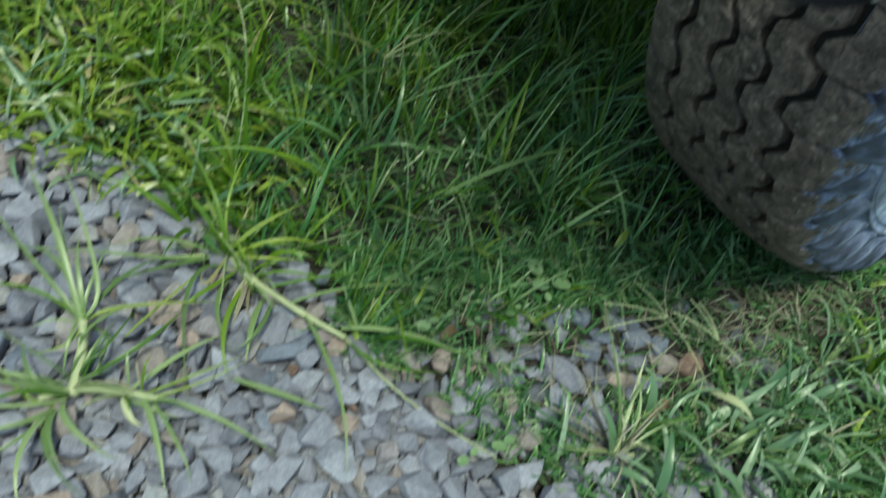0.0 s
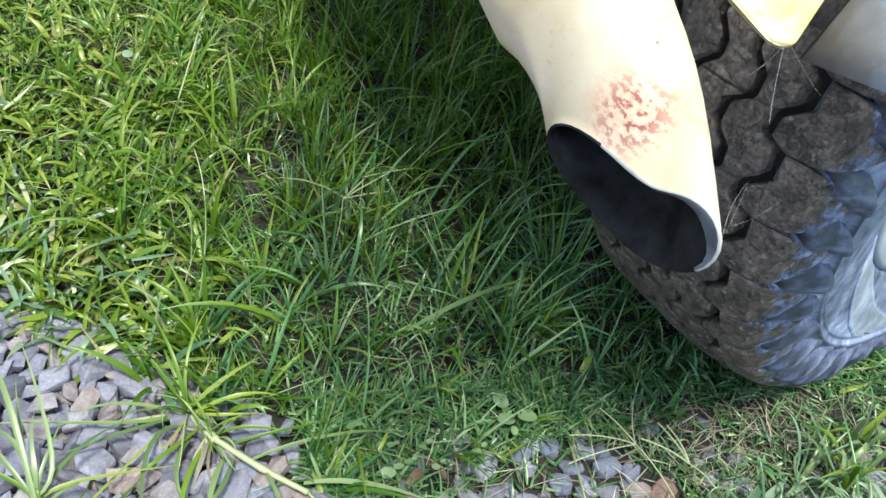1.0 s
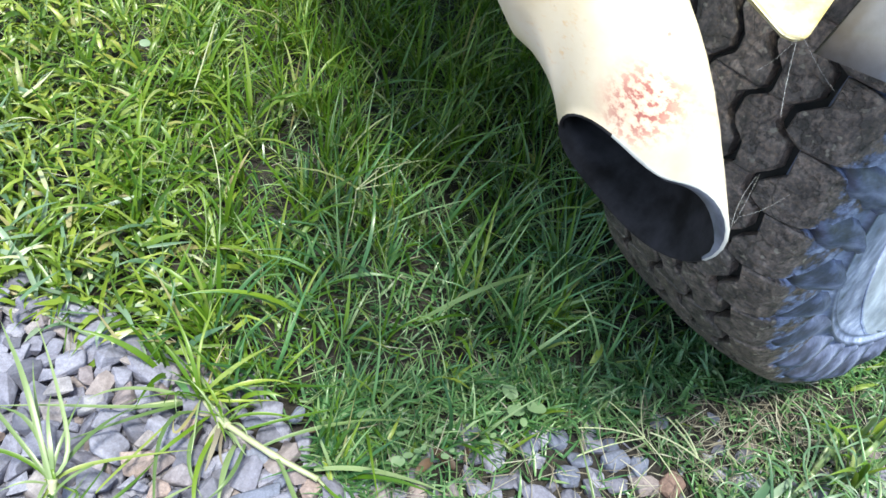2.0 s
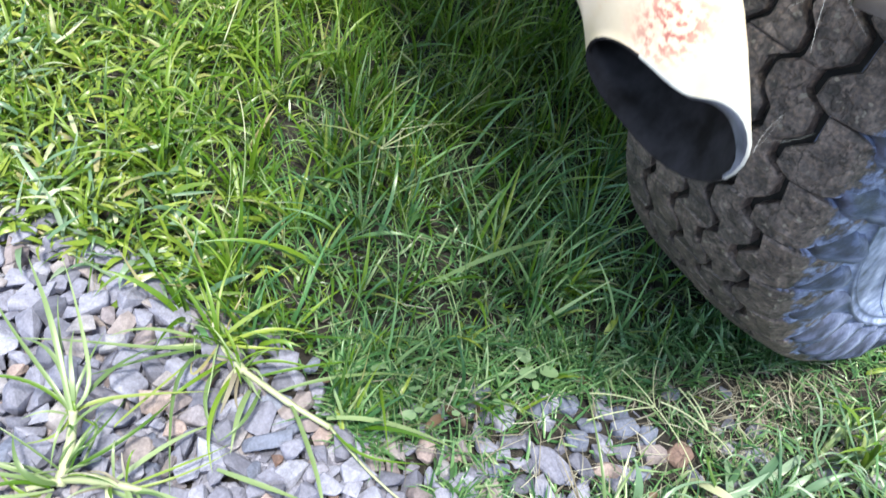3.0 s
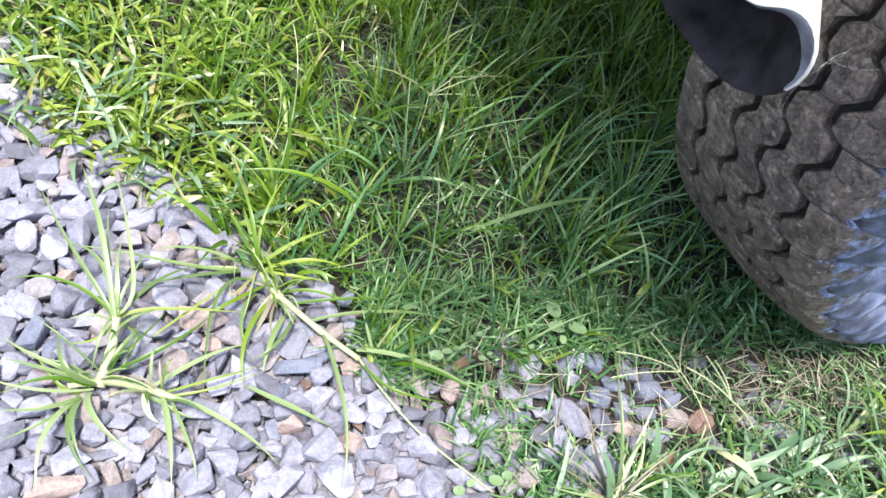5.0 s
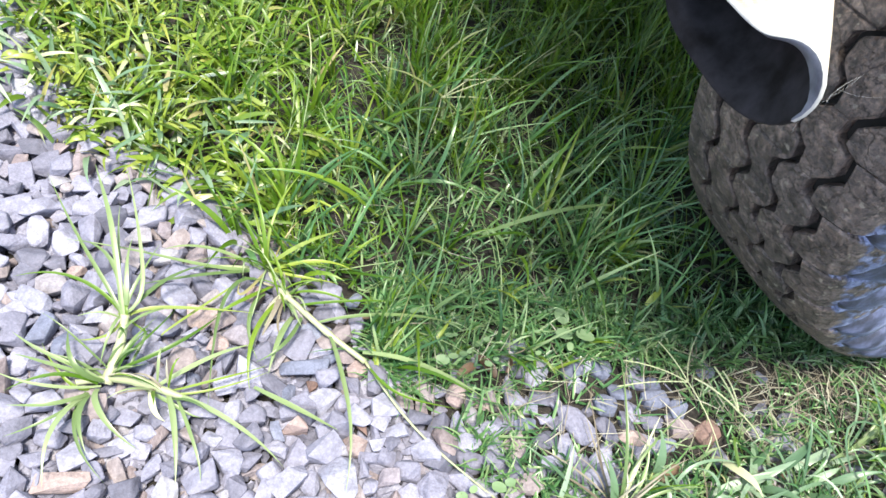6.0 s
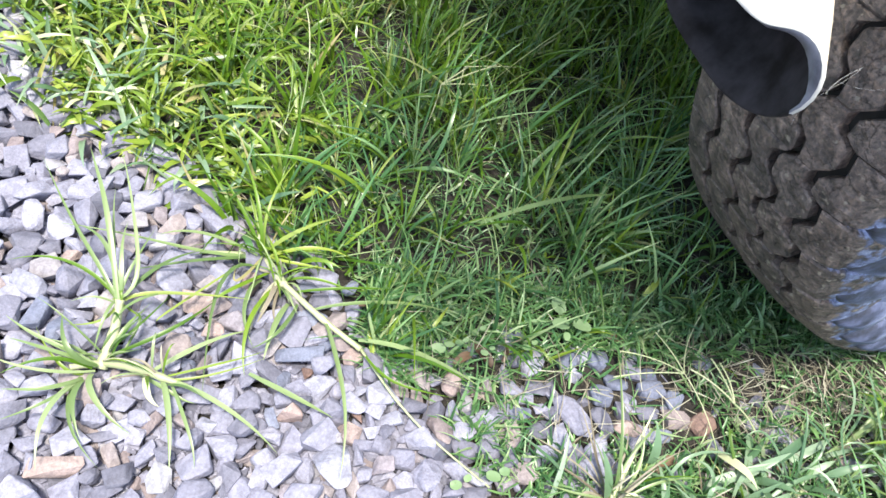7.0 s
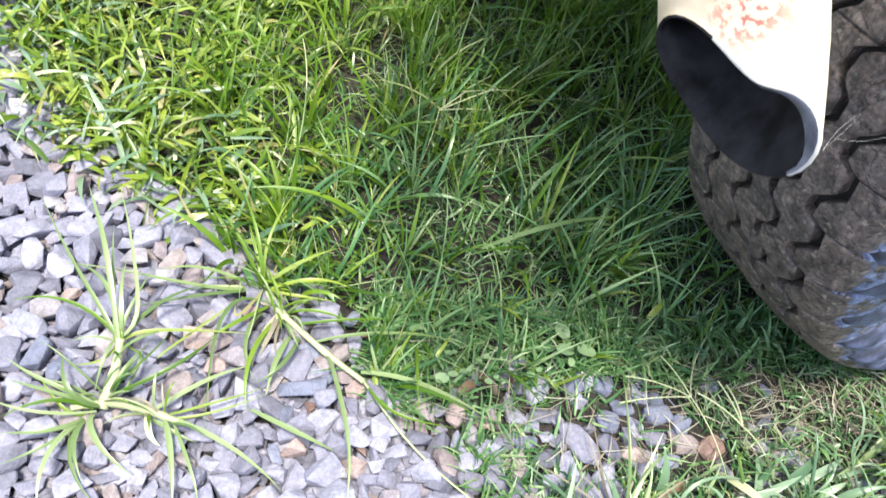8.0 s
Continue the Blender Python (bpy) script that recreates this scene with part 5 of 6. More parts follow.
    leaf_at(star, (-0.105, 0.286, 0.012), (-0.109, 0.259, 0.025), (-0.097, 0.224, 0.02), 0.008, PALE)
    leaf_at(star, (-0.101, 0.288, 0.015), (-0.093, 0.262, 0.025), (-0.055, 0.234, 0.016), 0.0085, PALE)
    leaf_at(star, (-0.098, 0.296, 0.015), (-0.122, 0.301, 0.035), (-0.135, 0.337, 0.035), 0.0092, PALE)
    leaf_at(star, (-0.106, 0.288, 0.014), (-0.128, 0.29, 0.024), (-0.153, 0.324, 0.03), 0.0052, GRASS)
    leaf_at(star, (-0.091, 0.311, 0.02), (-0.07, 0.325, 0.04), (-0.045, 0.37, 0.035), 0.005, GRASS)
    leaf_at(star, (-0.083, 0.309, 0.02), (-0.04, 0.33, 0.035), (-0.004, 0.37, 0.03), 0.0066, GRASS)
    leaf_at(star, (-0.079, 0.309, 0.02), (-0.07, 0.337, 0.03), (-0.075, 0.348, 0.03), 0.0048, GRASS)
    leaf_at(star, (-0.11, 0.285, 0.014), (-0.11, 0.246, 0.02), (-0.078, 0.203, 0.016), 0.006, PALE)
    leaf_at(star, (-0.052, 0.292, 0.02), (-0.013, 0.317, 0.03), (0.029, 0.342, 0.022), 0.0075, PALE)
    leaf_at(star, (-0.039, 0.289, 0.02), (0.004, 0.3, 0.03), (0.049, 0.327, 0.02), 0.0052, GRASS)
    leaf_at(star, (-0.039, 0.286, 0.02), (0.0, 0.291, 0.026), (0.05, 0.318, 0.02), 0.0046, GRASS)
    leaf_at(star, (-0.039, 0.287, 0.02), (0.018, 0.26, 0.03), (0.068, 0.224, 0.015), 0.0082, PALE)
    leaf_at(star, (-0.041, 0.286, 0.02), (-0.029, 0.251, 0.026), (-0.021, 0.202, 0.016), 0.0085, PALE)
    leaf_at(star, (-0.056, 0.291, 0.02), (-0.05, 0.271, 0.022), (-0.039, 0.259, 0.018), 0.0095, SHEATH)
    leaf_at(star, (-0.034, 0.285, 0.02), (-0.013, 0.243, 0.028), (-0.002, 0.205, 0.016), 0.0068, PALE)
    leaf_at(star, (-0.064, 0.291, 0.018), (-0.032, 0.274, 0.022), (-0.007, 0.267, 0.018), 0.0055, PALE)


def build_crabgrass():
    crab = tagged(new("crabgrass_plant"), "green crabgrass crown with thick creeping stems", "plant")
    stem_at(crab, [(0.034, 0.440, 0.008), (0.046, 0.424, 0.014), (0.059, 0.402, 0.018)], 0.0050, 0.0042)
    stem_at(crab, [(0.057, 0.405, 0.018), (0.100, 0.366, 0.020), (0.141, 0.337, 0.018)], 0.0034, 0.0027)
    stem_at(crab, [(0.141, 0.337, 0.018), (0.178, 0.287, 0.016), (0.216, 0.249, 0.014), (0.272, 0.207, 0.010)], 0.0013, 0.0009)
    stem_at(crab, [(0.054, 0.414, 0.012), (0.045, 0.387, 0.016), (0.036, 0.367, 0.006)], 0.0040, 0.0022)
    stem_at(crab, [(0.034, 0.440, 0.010), (0.010, 0.436, 0.016), (-0.030, 0.431, 0.018)], 0.0026, 0.0016)
    stray_leaves(crab, (0.040, 0.438, 0.010), 0.085, 22, 24, (GRASS, PALE, GRASS, BROAD))
    stray_leaves(crab, (0.055, 0.405, 0.012), 0.055, 12, 25, (STRAW, PALE, GRASS))
    leaf_at(crab, (0.03, 0.436, 0.015), (-0.037, 0.425, 0.03), (-0.175, 0.424, 0.04), 0.007, PALE)
    leaf_at(crab, (0.03, 0.436, 0.015), (-0.03, 0.411, 0.03), (-0.093, 0.394, 0.03), 0.006, PALE)
    leaf_at(crab, (0.028, 0.434, 0.02), (-0.028, 0.439, 0.04), (-0.068, 0.423, 0.05), 0.0062, PALE)
    leaf_at(crab, (0.031, 0.439, 0.02), (0.008, 0.466, 0.05), (-0.024, 0.51, 0.06), 0.007, GRASS)
    leaf_at(crab, (0.032, 0.44, 0.02), (0.022, 0.467, 0.06), (-0.002, 0.533, 0.07), 0.006, GRASS)
    leaf_at(crab, (0.034, 0.441, 0.02), (0.035, 0.477, 0.06), (0.061, 0.545, 0.06), 0.0062, GRASS)
    leaf_at(crab, (0.035, 0.439, 0.02), (0.067, 0.451, 0.05), (0.109, 0.483, 0.04), 0.0078, GRASS)
    leaf_at(crab, (0.041, 0.434, 0.02), (0.08, 0.436, 0.04), (0.124, 0.439, 0.03), 0.008, BROAD)
    leaf_at(crab, (0.042, 0.433, 0.02), (0.07, 0.422, 0.03), (0.11, 0.426, 0.02), 0.007, BROAD)
    leaf_at(crab, (0.033, 0.435, 0.015), (0.013, 0.392, 0.035), (0.009, 0.408, 0.03), 0.006, BROAD)
    leaf_at(crab, (0.019, 0.43, 0.03), (0.011, 0.43, 0.04), (0.012, 0.409, 0.03), 0.0055, BROAD)
    leaf_at(crab, (0.043, 0.418, 0.015), (0.006, 0.38, 0.032), (-0.011, 0.372, 0.02), 0.0075, GRASS)
    leaf_at(crab, (0.031, 0.417, 0.02), (-0.002, 0.386, 0.032), (-0.007, 0.266, 0.02), 0.0072, PALE)
    leaf_at(crab, (0.05, 0.401, 0.015), (0.028, 0.345, 0.03), (0.031, 0.296, 0.02), 0.0078, GRASS)
    leaf_at(crab, (0.065, 0.382, 0.015), (0.053, 0.349, 0.025), (0.047, 0.314, 0.02), 0.0095, PALE)
    leaf_at(crab, (0.074, 0.38, 0.02), (0.058, 0.341, 0.03), (0.033, 0.326, 0.02), 0.0066, PALE)
    leaf_at(crab, (0.035, 0.407, 0.015), (0.023, 0.373, 0.025), (0.036, 0.328, 0.015), 0.007, PALE)
    leaf_at(crab, (0.088, 0.375, 0.02), (0.165, 0.386, 0.034), (0.246, 0.381, 0.02), 0.0062, PALE)
    leaf_at(crab, (0.138, 0.346, 0.02), (0.2, 0.332, 0.03), (0.273, 0.305, 0.016), 0.0084, PALE)
    leaf_at(crab, (0.103, 0.363, 0.02), (0.117, 0.286, 0.05), (0.12, 0.192, 0.04), 0.0078, PALE)
    leaf_at(crab, (0.035, 0.299, 0.02), (0.078, 0.275, 0.03), (0.118, 0.263, 0.016), 0.0085, PALE)
    leaf_at(crab, (0.144, 0.335, 0.016), (0.175, 0.299, 0.03), (0.235, 0.289, 0.02), 0.005, GRASS)
    leaf_at(crab, (0.014, 0.422, 0.02), (-0.043, 0.354, 0.03), (-0.056, 0.341, 0.025), 0.0048, GRASS)
    leaf_at(crab, (0.061, 0.41, 0.015), (0.095, 0.409, 0.026), (0.138, 0.4, 0.02), 0.0055, GRASS)
    leaf_at(crab, (0.067, 0.396, 0.015), (0.118, 0.399, 0.03), (0.175, 0.411, 0.02), 0.0055, GRASS)
    leaf_at(crab, (0.054, 0.414, 0.012), (0.045, 0.384, 0.02), (0.037, 0.358, 0.008), 0.0085, STRAW)
    leaf_at(crab, (0.052, 0.411, 0.012), (0.037, 0.378, 0.018), (0.03, 0.341, 0.008), 0.007, STRAW)
    leaf_at(crab, (0.049, 0.421, 0.012), (0.031, 0.417, 0.02), (0.016, 0.437, 0.01), 0.006, STRAW)
    leaf_at(crab, (0.032, 0.443, 0.02), (0.028, 0.453, 0.03), (0.033, 0.477, 0.03), 0.0055, STRAW)
    leaf_at(crab, (0.058, 0.412, 0.01), (0.051, 0.381, 0.015), (0.059, 0.359, 0.008), 0.006, STRAW)


def build_weeds():
    tuft = tagged(new("yellowing_tuft"), "yellowing grass tuft with straw-coloured blades", "plant")
    stem_at(tuft, [(0.399, 0.196, 0.002), (0.405, 0.212, 0.014), (0.418, 0.235, 0.026)], 0.0044, 0.0022)
    stem_at(tuft, [(0.402, 0.198, 0.002), (0.418, 0.196, 0.012)], 0.0040, 0.0026)
    stray_leaves(tuft, (0.402, 0.200, 0.004), 0.085, 16, 26, (STRAW, PALE, STRAW))
    leaf_at(tuft, (0.401, 0.201, 0.005), (0.42, 0.24, 0.03), (0.447, 0.288, 0.05), 0.0085, SHEATH)
    leaf_at(tuft, (0.399, 0.2, 0.005), (0.379, 0.24, 0.03), (0.367, 0.291, 0.04), 0.0045, STRAW)
    leaf_at(tuft, (0.402, 0.201, 0.005), (0.402, 0.256, 0.05), (0.402, 0.342, 0.07), 0.0062, PALE)
    leaf_at(tuft, (0.397, 0.198, 0.005), (0.357, 0.219, 0.025), (0.327, 0.239, 0.02), 0.0045, STRAW)
    leaf_at(tuft, (0.401, 0.201, 0.005), (0.419, 0.242, 0.04), (0.482, 0.301, 0.05), 0.005, PALE)
    leaf_at(tuft, (0.405, 0.198, 0.005), (0.421, 0.203, 0.02), (0.444, 0.188, 0.01), 0.01, SHEATH)
    leaf_at(tuft, (0.397, 0.198, 0.005), (0.368, 0.204, 0.02), (0.357, 0.19, 0.01), 0.006, STRAW)
    leaf_at(tuft, (0.403, 0.201, 0.005), (0.425, 0.232, 0.035), (0.431, 0.281, 0.05), 0.0048, PALE)
    leaf_at(tuft, (0.399, 0.201, 0.005), (0.373, 0.26, 0.04), (0.378, 0.322, 0.045), 0.0038, STRAW)
    leaf_at(tuft, (0.401, 0.201, 0.005), (0.352, 0.235, 0.03), (0.306, 0.257, 0.02), 0.0036, STRAW)
    leaf_at(tuft, (0.404, 0.197, 0.005), (0.449, 0.216, 0.03), (0.501, 0.223, 0.025), 0.0055, PALE)
    leaf_at(tuft, (0.404, 0.199, 0.005), (0.433, 0.224, 0.04), (0.48, 0.248, 0.04), 0.0042, STRAW)
    leaf_at(tuft, (0.4, 0.199, 0.005), (0.388, 0.229, 0.03), (0.377, 0.258, 0.03), 0.004, PALE)
    weeds = tagged(new("broad_weed"), "pale green weed patch with broad curled leaves", "plant")
    stem_at(weeds, [(0.500, 0.180, 0.0), (0.505, 0.192, 0.016)], 0.0030, 0.0020)
    for k, spot in enumerate(((0.500, 0.200, 0.004), (0.560, 0.195, 0.004), (0.610, 0.225, 0.004), (0.650, 0.190, 0.004), (0.690, 0.240, 0.004))):
        stray_leaves(weeds, spot, 0.075, 11, 40 + k, (WEED, SHADE_GRASS, PALE, STRAW))
    leaf_at(weeds, (0.508, 0.2, 0.005), (0.506, 0.225, 0.035), (0.483, 0.24, 0.03), 0.0096, WEED)
    leaf_at(weeds, (0.514, 0.188, 0.005), (0.503, 0.209, 0.03), (0.53, 0.21, 0.03), 0.0081, WEED)
    leaf_at(weeds, (0.54, 0.207, 0.01), (0.549, 0.229, 0.04), (0.598, 0.231, 0.025), 0.0104, WEED)
    leaf_at(weeds, (0.555, 0.187, 0.005), (0.603, 0.222, 0.04), (0.671, 0.229, 0.035), 0.0074, WEED)
    leaf_at(weeds, (0.671, 0.182, 0.005), (0.637, 0.218, 0.05), (0.609, 0.235, 0.04), 0.0067, WEED)
    leaf_at(weeds, (0.558, 0.193, 0.005), (0.531, 0.265, 0.045), (0.558, 0.256, 0.02), 0.0067, BROAD)
    leaf_at(weeds, (0.621, 0.204, 0.005), (0.585, 0.264, 0.04), (0.557, 0.268, 0.03), 0.0074, WEED)
    leaf_at(weeds, (0.709, 0.195, 0.005), (0.639, 0.283, 0.05), (0.598, 0.295, 0.04), 0.0055, WEED)
    leaf_at(weeds, (0.709, 0.195, 0.005), (0.671, 0.286, 0.06), (0.77, 0.278, 0.05), 0.0063, WEED)
    leaf_at(weeds, (0.697, 0.182, 0.005), (0.675, 0.218, 0.05), (0.657, 0.274, 0.07), 0.0074, SHADE_GRASS)
    leaf_at(weeds, (0.697, 0.182, 0.005), (0.697, 0.2, 0.03), (0.718, 0.211, 0.04), 0.0118, BROAD)
    leaf_at(weeds, (0.732, 0.195, 0.005), (0.744, 0.275, 0.07), (0.761, 0.366, 0.08), 0.0059, SHADE_GRASS)
    leaf_at(weeds, (0.751, 0.207, 0.005), (0.714, 0.31, 0.07), (0.722, 0.365, 0.06), 0.0063, WEED)
    leaf_at(weeds, (0.752, 0.188, 0.005), (0.674, 0.215, 0.04), (0.693, 0.221, 0.04), 0.0074, WEED)
    leaf_at(weeds, (0.461, 0.213, 0.005), (0.485, 0.242, 0.04), (0.555, 0.246, 0.03), 0.0067, WEED)
    leaf_at(weeds, (0.627, 0.185, 0.005), (0.64, 0.207, 0.03), (0.69, 0.2, 0.03), 0.0074, WEED)
    leaf_at(weeds, (0.576, 0.185, 0.005), (0.598, 0.195, 0.03), (0.624, 0.189, 0.03), 0.0089, WEED)
    leaf_at(weeds, (0.493, 0.187, 0.005), (0.459, 0.228, 0.03), (0.443, 0.24, 0.03), 0.0059, WEED)
    leaf_at(weeds, (0.52, 0.187, 0.005), (0.542, 0.197, 0.03), (0.575, 0.208, 0.03), 0.0096, PALE)
    leaf_at(weeds, (0.62, 0.236, 0.005), (0.651, 0.261, 0.04), (0.662, 0.317, 0.04), 0.0048, WEED)
    leaf_at(weeds, (0.778, 0.22, 0.005), (0.703, 0.257, 0.05), (0.666, 0.261, 0.04), 0.0059, WEED)
    rng = random.Random(5)
    for (x, y), label, count, wide, reach in (((0.620, 0.215), "coarse green grass clump with broad blades", 12, 0.0085, 0.080), ((0.705, 0.275), "tall green grass clump beside the tyre", 16, 0.0062, 0.095), ((0.735, 0.195), "coarse green grass clump with long blades", 14, 0.0070, 0.10)):
        clump = tagged(new("weed_clump"), label, "plant")
        stem_at(clump, [(x, y, -0.002), (x + 0.004, y + 0.003, 0.02)], 0.003, 0.002)
        for i in range(count):
            a, q = rng.uniform(0, 2 * math.pi), reach * rng.uniform(0.4, 1.1)
            base, tip = Vector((x + 0.004 * math.cos(a), y + 0.004 * math.sin(a), 0.004)), Vector((x + q * math.cos(a), y + q * math.sin(a), rng.uniform(0.015, 0.07)))
            leaf_at(clump, base, base.lerp(tip, 0.5) + Vector((0, 0, rng.uniform(0.008, 0.026))), tip, wide * rng.uniform(0.6, 1.2), rng.choice((WEED, SHADE_GRASS, PALE, WEED)))


def build_tall_clumps():
    """Two sunlit clumps of coarse grass in front of the tyre's foot."""
    rng = random.Random(17)
    for x, y, count, label in ((0.748, 0.262, 17, "tall sunlit green grass clump in front of the tyre"), (0.805, 0.305, 15, "bright green coarse grass clump beside the sidewall")):
        clump = tagged(new("grass_clump"), label, "plant")
        stem_at(clump, [(x, y, -0.002), (x + 0.003, y + 0.004, 0.025)], 0.0032, 0.0022)
        for i in range(count):
            a, q = rng.uniform(0.1, 1.15) * math.pi if i % 3 else rng.uniform(0, 2 * math.pi), rng.uniform(0.035, 0.095)
            base = Vector((x + rng.uniform(-0.010, 0.010), y + rng.uniform(-0.010, 0.010), 0.002))
            tip = Vector((x + q * math.cos(a), min(y + 0.8 * q * math.sin(a), 0.385), rng.uniform(0.03, 0.095)))
            leaf_at(clump, base, base.lerp(tip, 0.5) + Vector((0, 0, rng.uniform(0.015, 0.040))), tip, rng.uniform(0.0060, 0.0125), rng.choice((BROAD, PALE, GRASS, GRASS, WEED)))


build_star_plant()
build_crabgrass()
build_weeds()
build_tall_clumps()


def seed_head(label, root, hub, tips, thick=0.0007):
    """A crabgrass flower stem: a thin stalk and bristly spikes that spread from its top."""
    ob = tagged(new("seed_head"), label, "seed head")
    root, hub = Vector(root), Vector(hub)
    vs, fs = tube(arc(root, hub, 0.006, 8, 0.003), [thick * 0.8] * 9, 6)
    piece("stalk", mesh_of("stalk", vs, fs, SHEATH), ob)
    for tip, rise in tips:
        pts = arc(hub, tip, rise, 26, rise * 0.5)
        vs, fs = tube(pts, [thick * (1.35 if i % 2 else 0.75) for i in range(27)], 5)
        piece("spike", mesh_of("spike", vs, fs, SHEATH), ob)


def build_seed_heads():
    seed_head("thin crabgrass seed head with spread pale spikes", (0.540, 0.245, 0.004), (0.494, 0.332, 0.045), (((0.544, 0.422, 0.050), -0.009), ((0.468, 0.380, 0.046), 0.002), ((0.419, 0.351, 0.046), 0.004), ((0.409, 0.322, 0.040), 0.003)))
    seed_head("second pale seed head leaning over trodden soil", (0.600, 0.262, 0.002), (0.556, 0.306, 0.035), (((0.503, 0.338, 0.045), 0.003), ((0.533, 0.355, 0.045), 0.002), ((0.545, 0.352, 0.042), 0.003)), 0.0010)
    seed_head("thin pale seed head over the shaded lawn", (0.205, 0.640, 0.0), (0.225, 0.702, 0.060), (((0.301, 0.749, 0.070), 0.004), ((0.261, 0.733, 0.072), 0.003), ((0.291, 0.722, 0.055), 0.004)), 0.0008)
    seed_head("small pale seed head among dark lawn grass", (0.245, 0.700, 0.0), (0.258, 0.744, 0.060), (((0.333, 0.764, 0.060), 0.003), ((0.304, 0.786, 0.062), 0.003)), 0.0008)


build_seed_heads()


def build_lawn_stems():
    """Two thin flowering stems that stand over the lawn, one long lying blade and one bleached leaf."""
    for label, pts, r0, r1 in (("long thin leaning grass stem with a slim seed spike", arc((-0.034, 0.660, 0.0), (0.056, 0.955, 0.128), 0.006, 18, 0.004), 0.0011, 0.0009),
                               ("upright pale grass stem with a thick sheath", arc((0.034, 0.515, 0.0), (0.046, 0.740, 0.105), 0.026, 18, 0.016), 0.0015, 0.0006)):
        ob = tagged(new("flowering_plant"), label, "plant")
        n = len(pts)
        vs, fs = tube(pts[:n * 2 // 3 + 1], [r0 + (r1 - r0) * i / (n - 1) for i in range(n * 2 // 3 + 1)], 6)
        piece("stalk", mesh_of("stalk", vs, fs, PALE), ob)
        vs, fs = tube(pts[n * 2 // 3:], [r1 * (1.35 if i % 2 else 1.0) for i in range(n - n * 2 // 3)], 6)
        piece("spike", mesh_of("spike", vs, fs, SHEATH), ob)
    ob = tagged(new("long_blade"), "long pale green blade lying over the lawn", "grass blade")
    piece("leaf", leaf_mesh("leaf", arc((0.280, 0.520, 0.02), (0.439, 0.546, 0.080), 0.022, 10, 0.004), 0.0065, PALE), ob)
    for base, mid, tip, wide, mat in (
            ((0.354, 0.741, 0.05), (0.401, 0.766, 0.085), (0.464, 0.817, 0.095), 0.0075, SHADE_GRASS),
            ((0.367, 0.609, 0.04), (0.424, 0.615, 0.075), (0.496, 0.627, 0.075), 0.0085, PALE),
            ((0.42, 0.688, 0.05), (0.461, 0.698, 0.08), (0.514, 0.729, 0.08), 0.0065, PALE),
            ((0.248, 0.677, 0.03), (0.311, 0.694, 0.07), (0.374, 0.703, 0.075), 0.007, SHADE_GRASS),
            ((0.145, 0.659, 0.03), (0.199, 0.698, 0.07), (0.295, 0.747, 0.075), 0.008, GRASS),
            ((0.322, 0.574, 0.03), (0.385, 0.637, 0.07), (0.477, 0.666, 0.08), 0.0075, SHADE_GRASS),
            ((0.211, 0.586, 0.02), (0.234, 0.626, 0.07), (0.234, 0.696, 0.08), 0.007, SHADE_GRASS),
            ((0.212, 0.795, 0.05), (0.225, 0.858, 0.08), (0.219, 0.938, 0.09), 0.006, GRASS),
    ):
        ob = tagged(new("long_blade"), "long arching grass blade standing over the lawn", "grass blade", "arching blades")
        leaf_at(ob, Vector((base[0], base[1], 0.0)), mid, tip, wide, mat)
    ob = tagged(new("bleached_ribbon"), "bleached white ribbon leaf among pale weeds", "leaf")
    piece("leaf", leaf_mesh("leaf", arc((0.526, 0.262, 0.012), (0.556, 0.212, 0.034), 0.016, 9, 0.006), 0.0120, SHEATH), ob)
    ob = tagged(new("bleached_leaf"), "small bleached round leaf caught in the grass", "leaf")
    round_leaf("leaf", -0.039, 1.0, 0.058, 0.008, 20, 35, WEED, ob)



def round_leaf(name, x, y, z, r, turn, tilt, mat, parent):
    n = 14
    vs, fs = [(0, 0, 0)], []
    for ring in (0.5, 1.0):
        for k in range(n):
            w = 2 * math.pi * k / n
            q = r * ring * (1 - 0.16 * math.exp(-((w - math.pi) / 0.35) ** 2)) * (1.0 + 0.12 * math.cos(w))
            vs.append((q * math.cos(w), 0.70 * q * math.sin(w), 0.12 * r * ring * abs(math.sin(w)) - 0.05 * r * ring ** 2))
    for k in range(n):
        j = (k + 1) % n
        fs += [(0, 1 + k, 1 + j), (1 + k, 1 + n + k, 1 + n + j, 1 + j)]
    piece(name, mesh_of(name, vs, fs, mat), parent, "", pose(x, y, z, tilt, 0, turn))


def build_clovers():
    rng = random.Random(8)
    spots = [((0.373, 0.389), [(-0.005, 0.026, 0.011), (0.016, 0.002, 0.012), (-0.008, -0.001, 0.011), (-0.002, -0.012, 0.006)])]
    for x, y, r in ((0.168, 0.400, 0.007), (0.193, 0.402, 0.008), (0.263, 0.370, 0.007), (0.221, 0.345, 0.010), (0.243, 0.352, 0.006), (0.270, 0.213, 0.010), (0.235, 0.205, 0.008), (0.177, 0.389, 0.006), (0.230, 0.375, 0.006), (0.321, 0.358, 0.007), (0.272, 0.346, 0.006)):
        spots.append(((x, y), [(0.0, 0.0, r * 0.8), (r * 1.2, r * 0.5, r * 0.6)]))
    for (x, y), leaves in spots:
        ob = tagged(new("clover_seedling"), "small round-leaved green seedling in thin grass", "seedling", "seedlings")
        vs, fs = tube([(x, y, -0.003), (x + 0.002, y, 0.010), (x, y + 0.002, 0.020)], [0.0008, 0.0007, 0.0005], 6)
        piece("stem", mesh_of("stem", vs, fs, PALE), ob)
        for dx, dy, r in leaves:
            round_leaf("leaf", x + dx, y + dy, 0.021 + rng.uniform(-0.004, 0.006), r, math.degrees(math.atan2(dy, dx)) + rng.uniform(-20, 20), rng.uniform(-18, 18), CLOVER, ob)


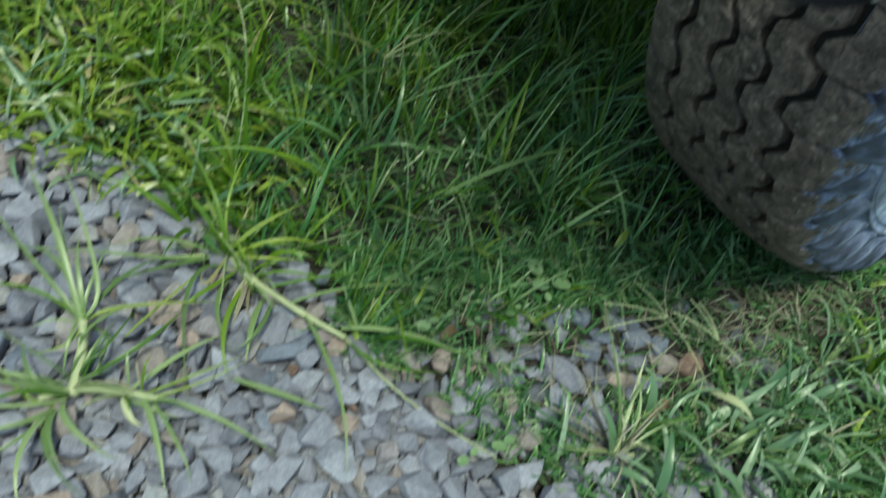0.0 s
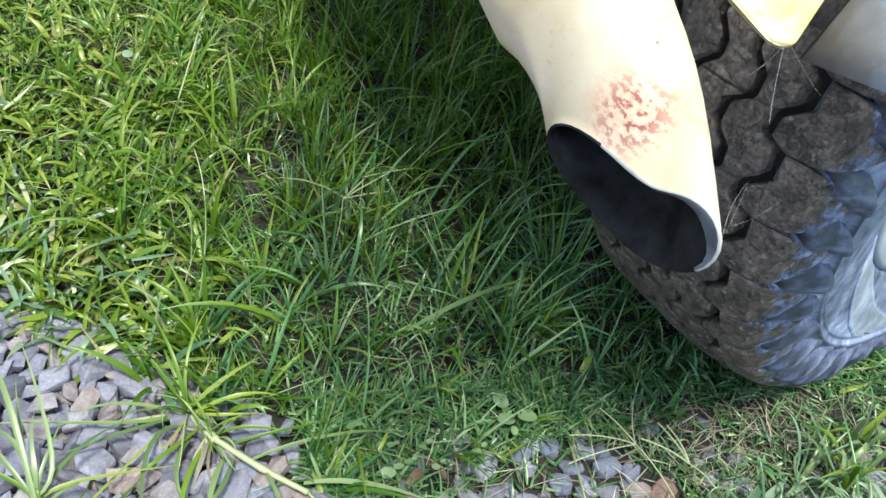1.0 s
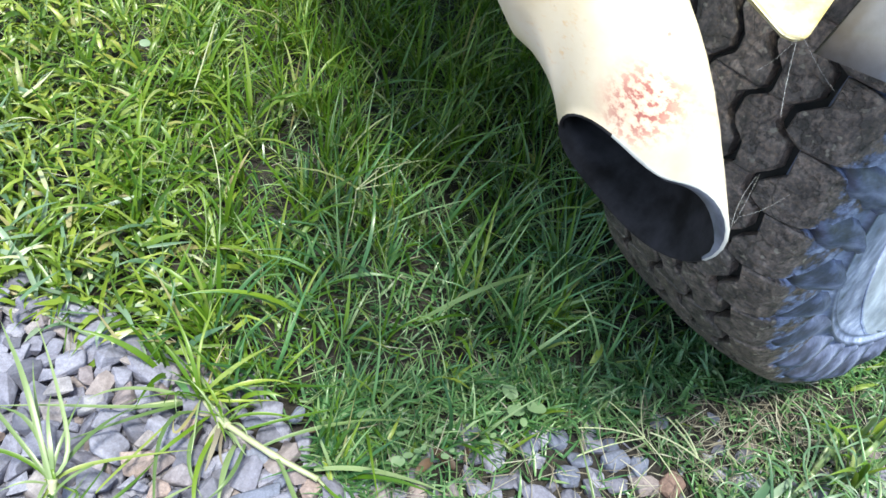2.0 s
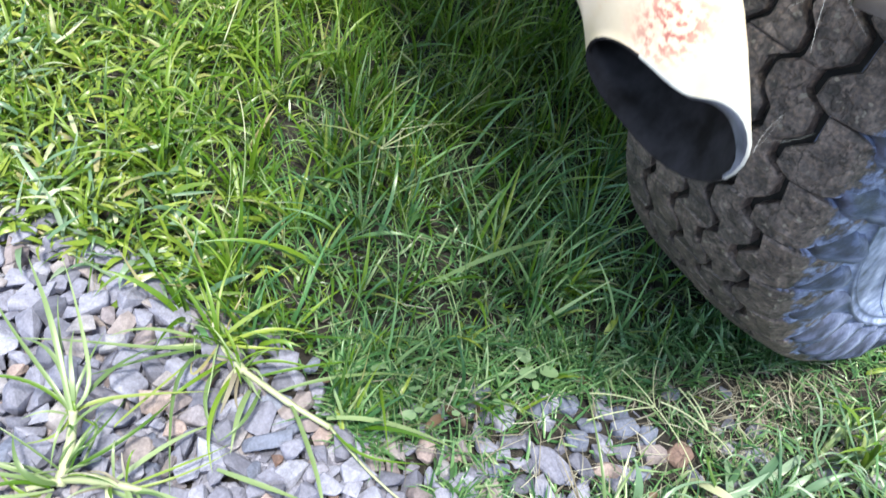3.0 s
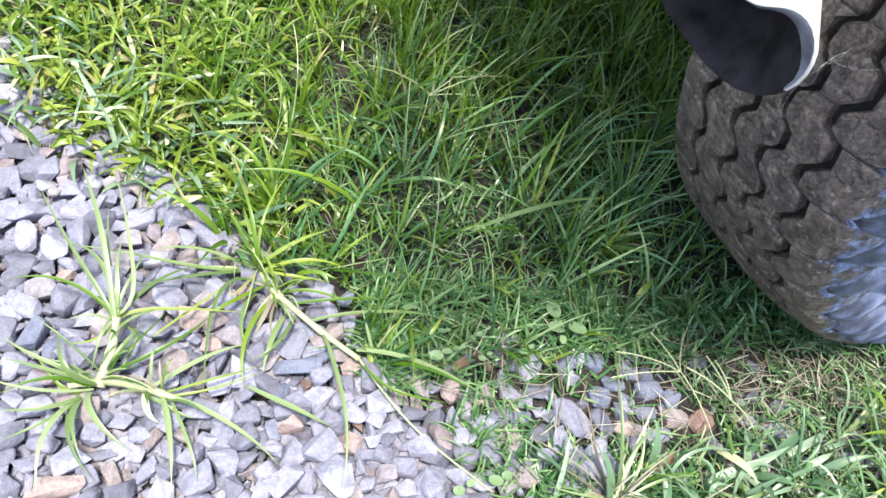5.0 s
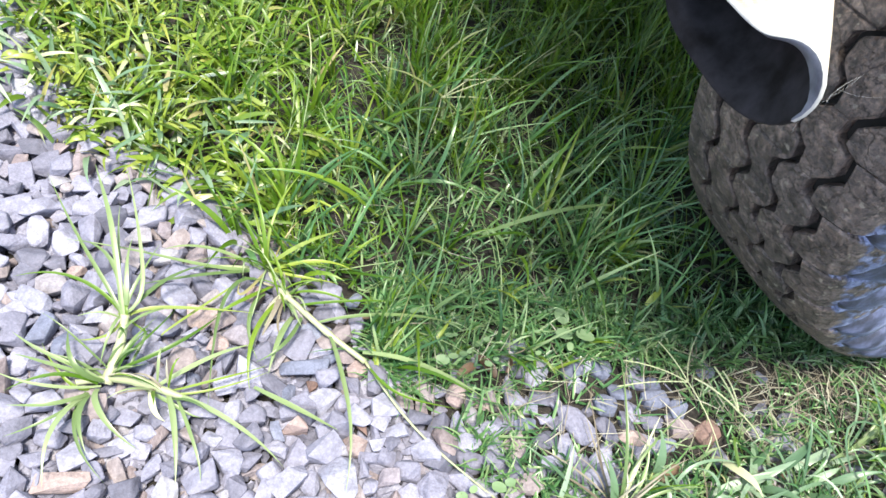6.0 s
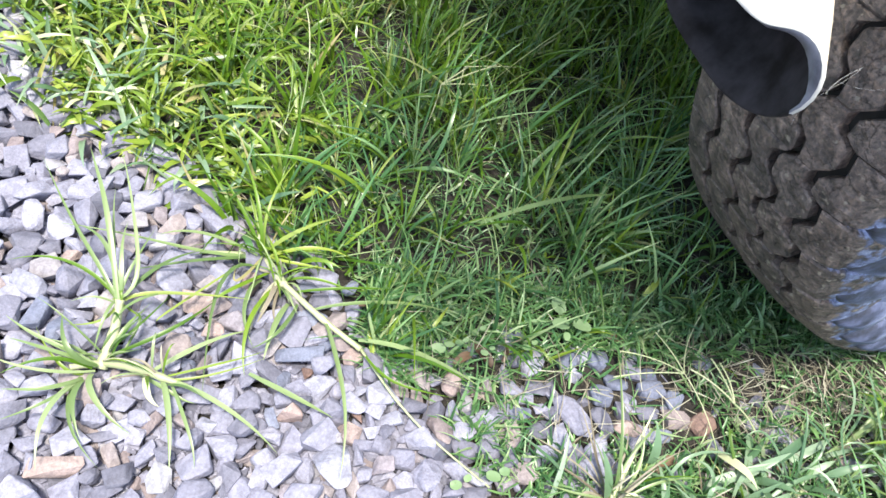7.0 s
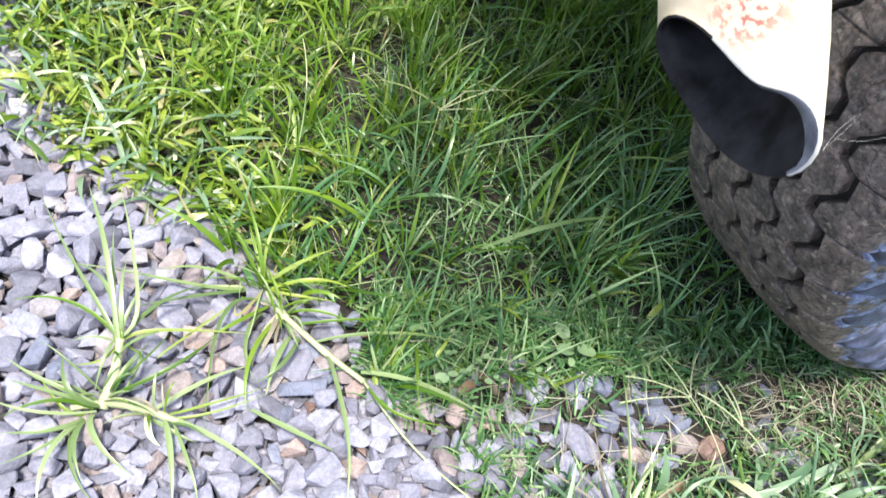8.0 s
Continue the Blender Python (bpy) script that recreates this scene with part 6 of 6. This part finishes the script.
build_clovers()
build_lawn_stems()


def dead_leaf(x, y, size, turn, seed):
    """A curled brown leaf or scrap of bark on the ground."""
    rng = random.Random(seed)
    ob = tagged(new("dead_leaf"), "curled dark brown dead leaf on bare soil", "dead leaf", "dead leaves")
    d = Vector((math.cos(turn), math.sin(turn), 0))
    base = Vector((x, y, 0.010)) - d * size
    mid, tip = Vector((x, y, 0.010 + size * rng.uniform(0.25, 0.5))), Vector((x, y, 0.008)) + d * size
    pts = [base * (1 - k) ** 2 + mid * 2 * k * (1 - k) + tip * k * k for k in [i / 8 for i in range(9)]]
    piece("leaf", leaf_mesh("leaf", pts, size * rng.uniform(0.55, 0.95), DEAD, rng.uniform(0.3, 0.9), True), ob)


for k, (x, y, size, turn) in enumerate(((0.274, 0.349, 0.016, 2.2), (0.252, 0.342, 0.013, 0.6), (0.300, 0.352, 0.010, 1.2), (0.468, 0.243, 0.017, 0.2), (0.455, 0.232, 0.013, 2.0), (0.608, 0.247, 0.011, 0.9), (0.147, 0.395, 0.009, 0.3), (0.440, 0.385, 0.012, 0.1))):
    dead_leaf(x, y, size, turn, 60 + k)


def build_webs():
    """Threads of an old cobweb between pipe, bumper and tyre."""
    ob = tagged(new("cobweb"), "torn grey cobweb threads between pipe and tyre", "cobweb")
    rng = random.Random(11)
    for a, b, count in (((0.1900, 0.1535, 0.5675), (0.240, 0.197, 0.540), 3), ((0.1900, 0.1540, 0.5670), (0.228, 0.182, 0.536), 2), ((0.2490, 0.2300, 0.5890), (0.239, 0.212, 0.568), 2), ((0.2490, 0.2300, 0.5890), (0.285, 0.250, 0.568), 1)):
        for i in range(count):
            end = Vector(b) + Vector((rng.uniform(-0.012, 0.012), rng.uniform(-0.012, 0.012), rng.uniform(-0.010, 0.010)))
            pts = arc(Vector(a) + Vector((0, 0, rng.uniform(-0.003, 0.003))), end, -rng.uniform(0.0, 0.0025), 8, rng.uniform(-0.0015, 0.0015))
            vs, fs = tube(pts, [rng.uniform(0.000015, 0.000035)] * len(pts), 5)
            piece("thread", mesh_of("thread", vs, fs, WEB), ob)


build_webs()
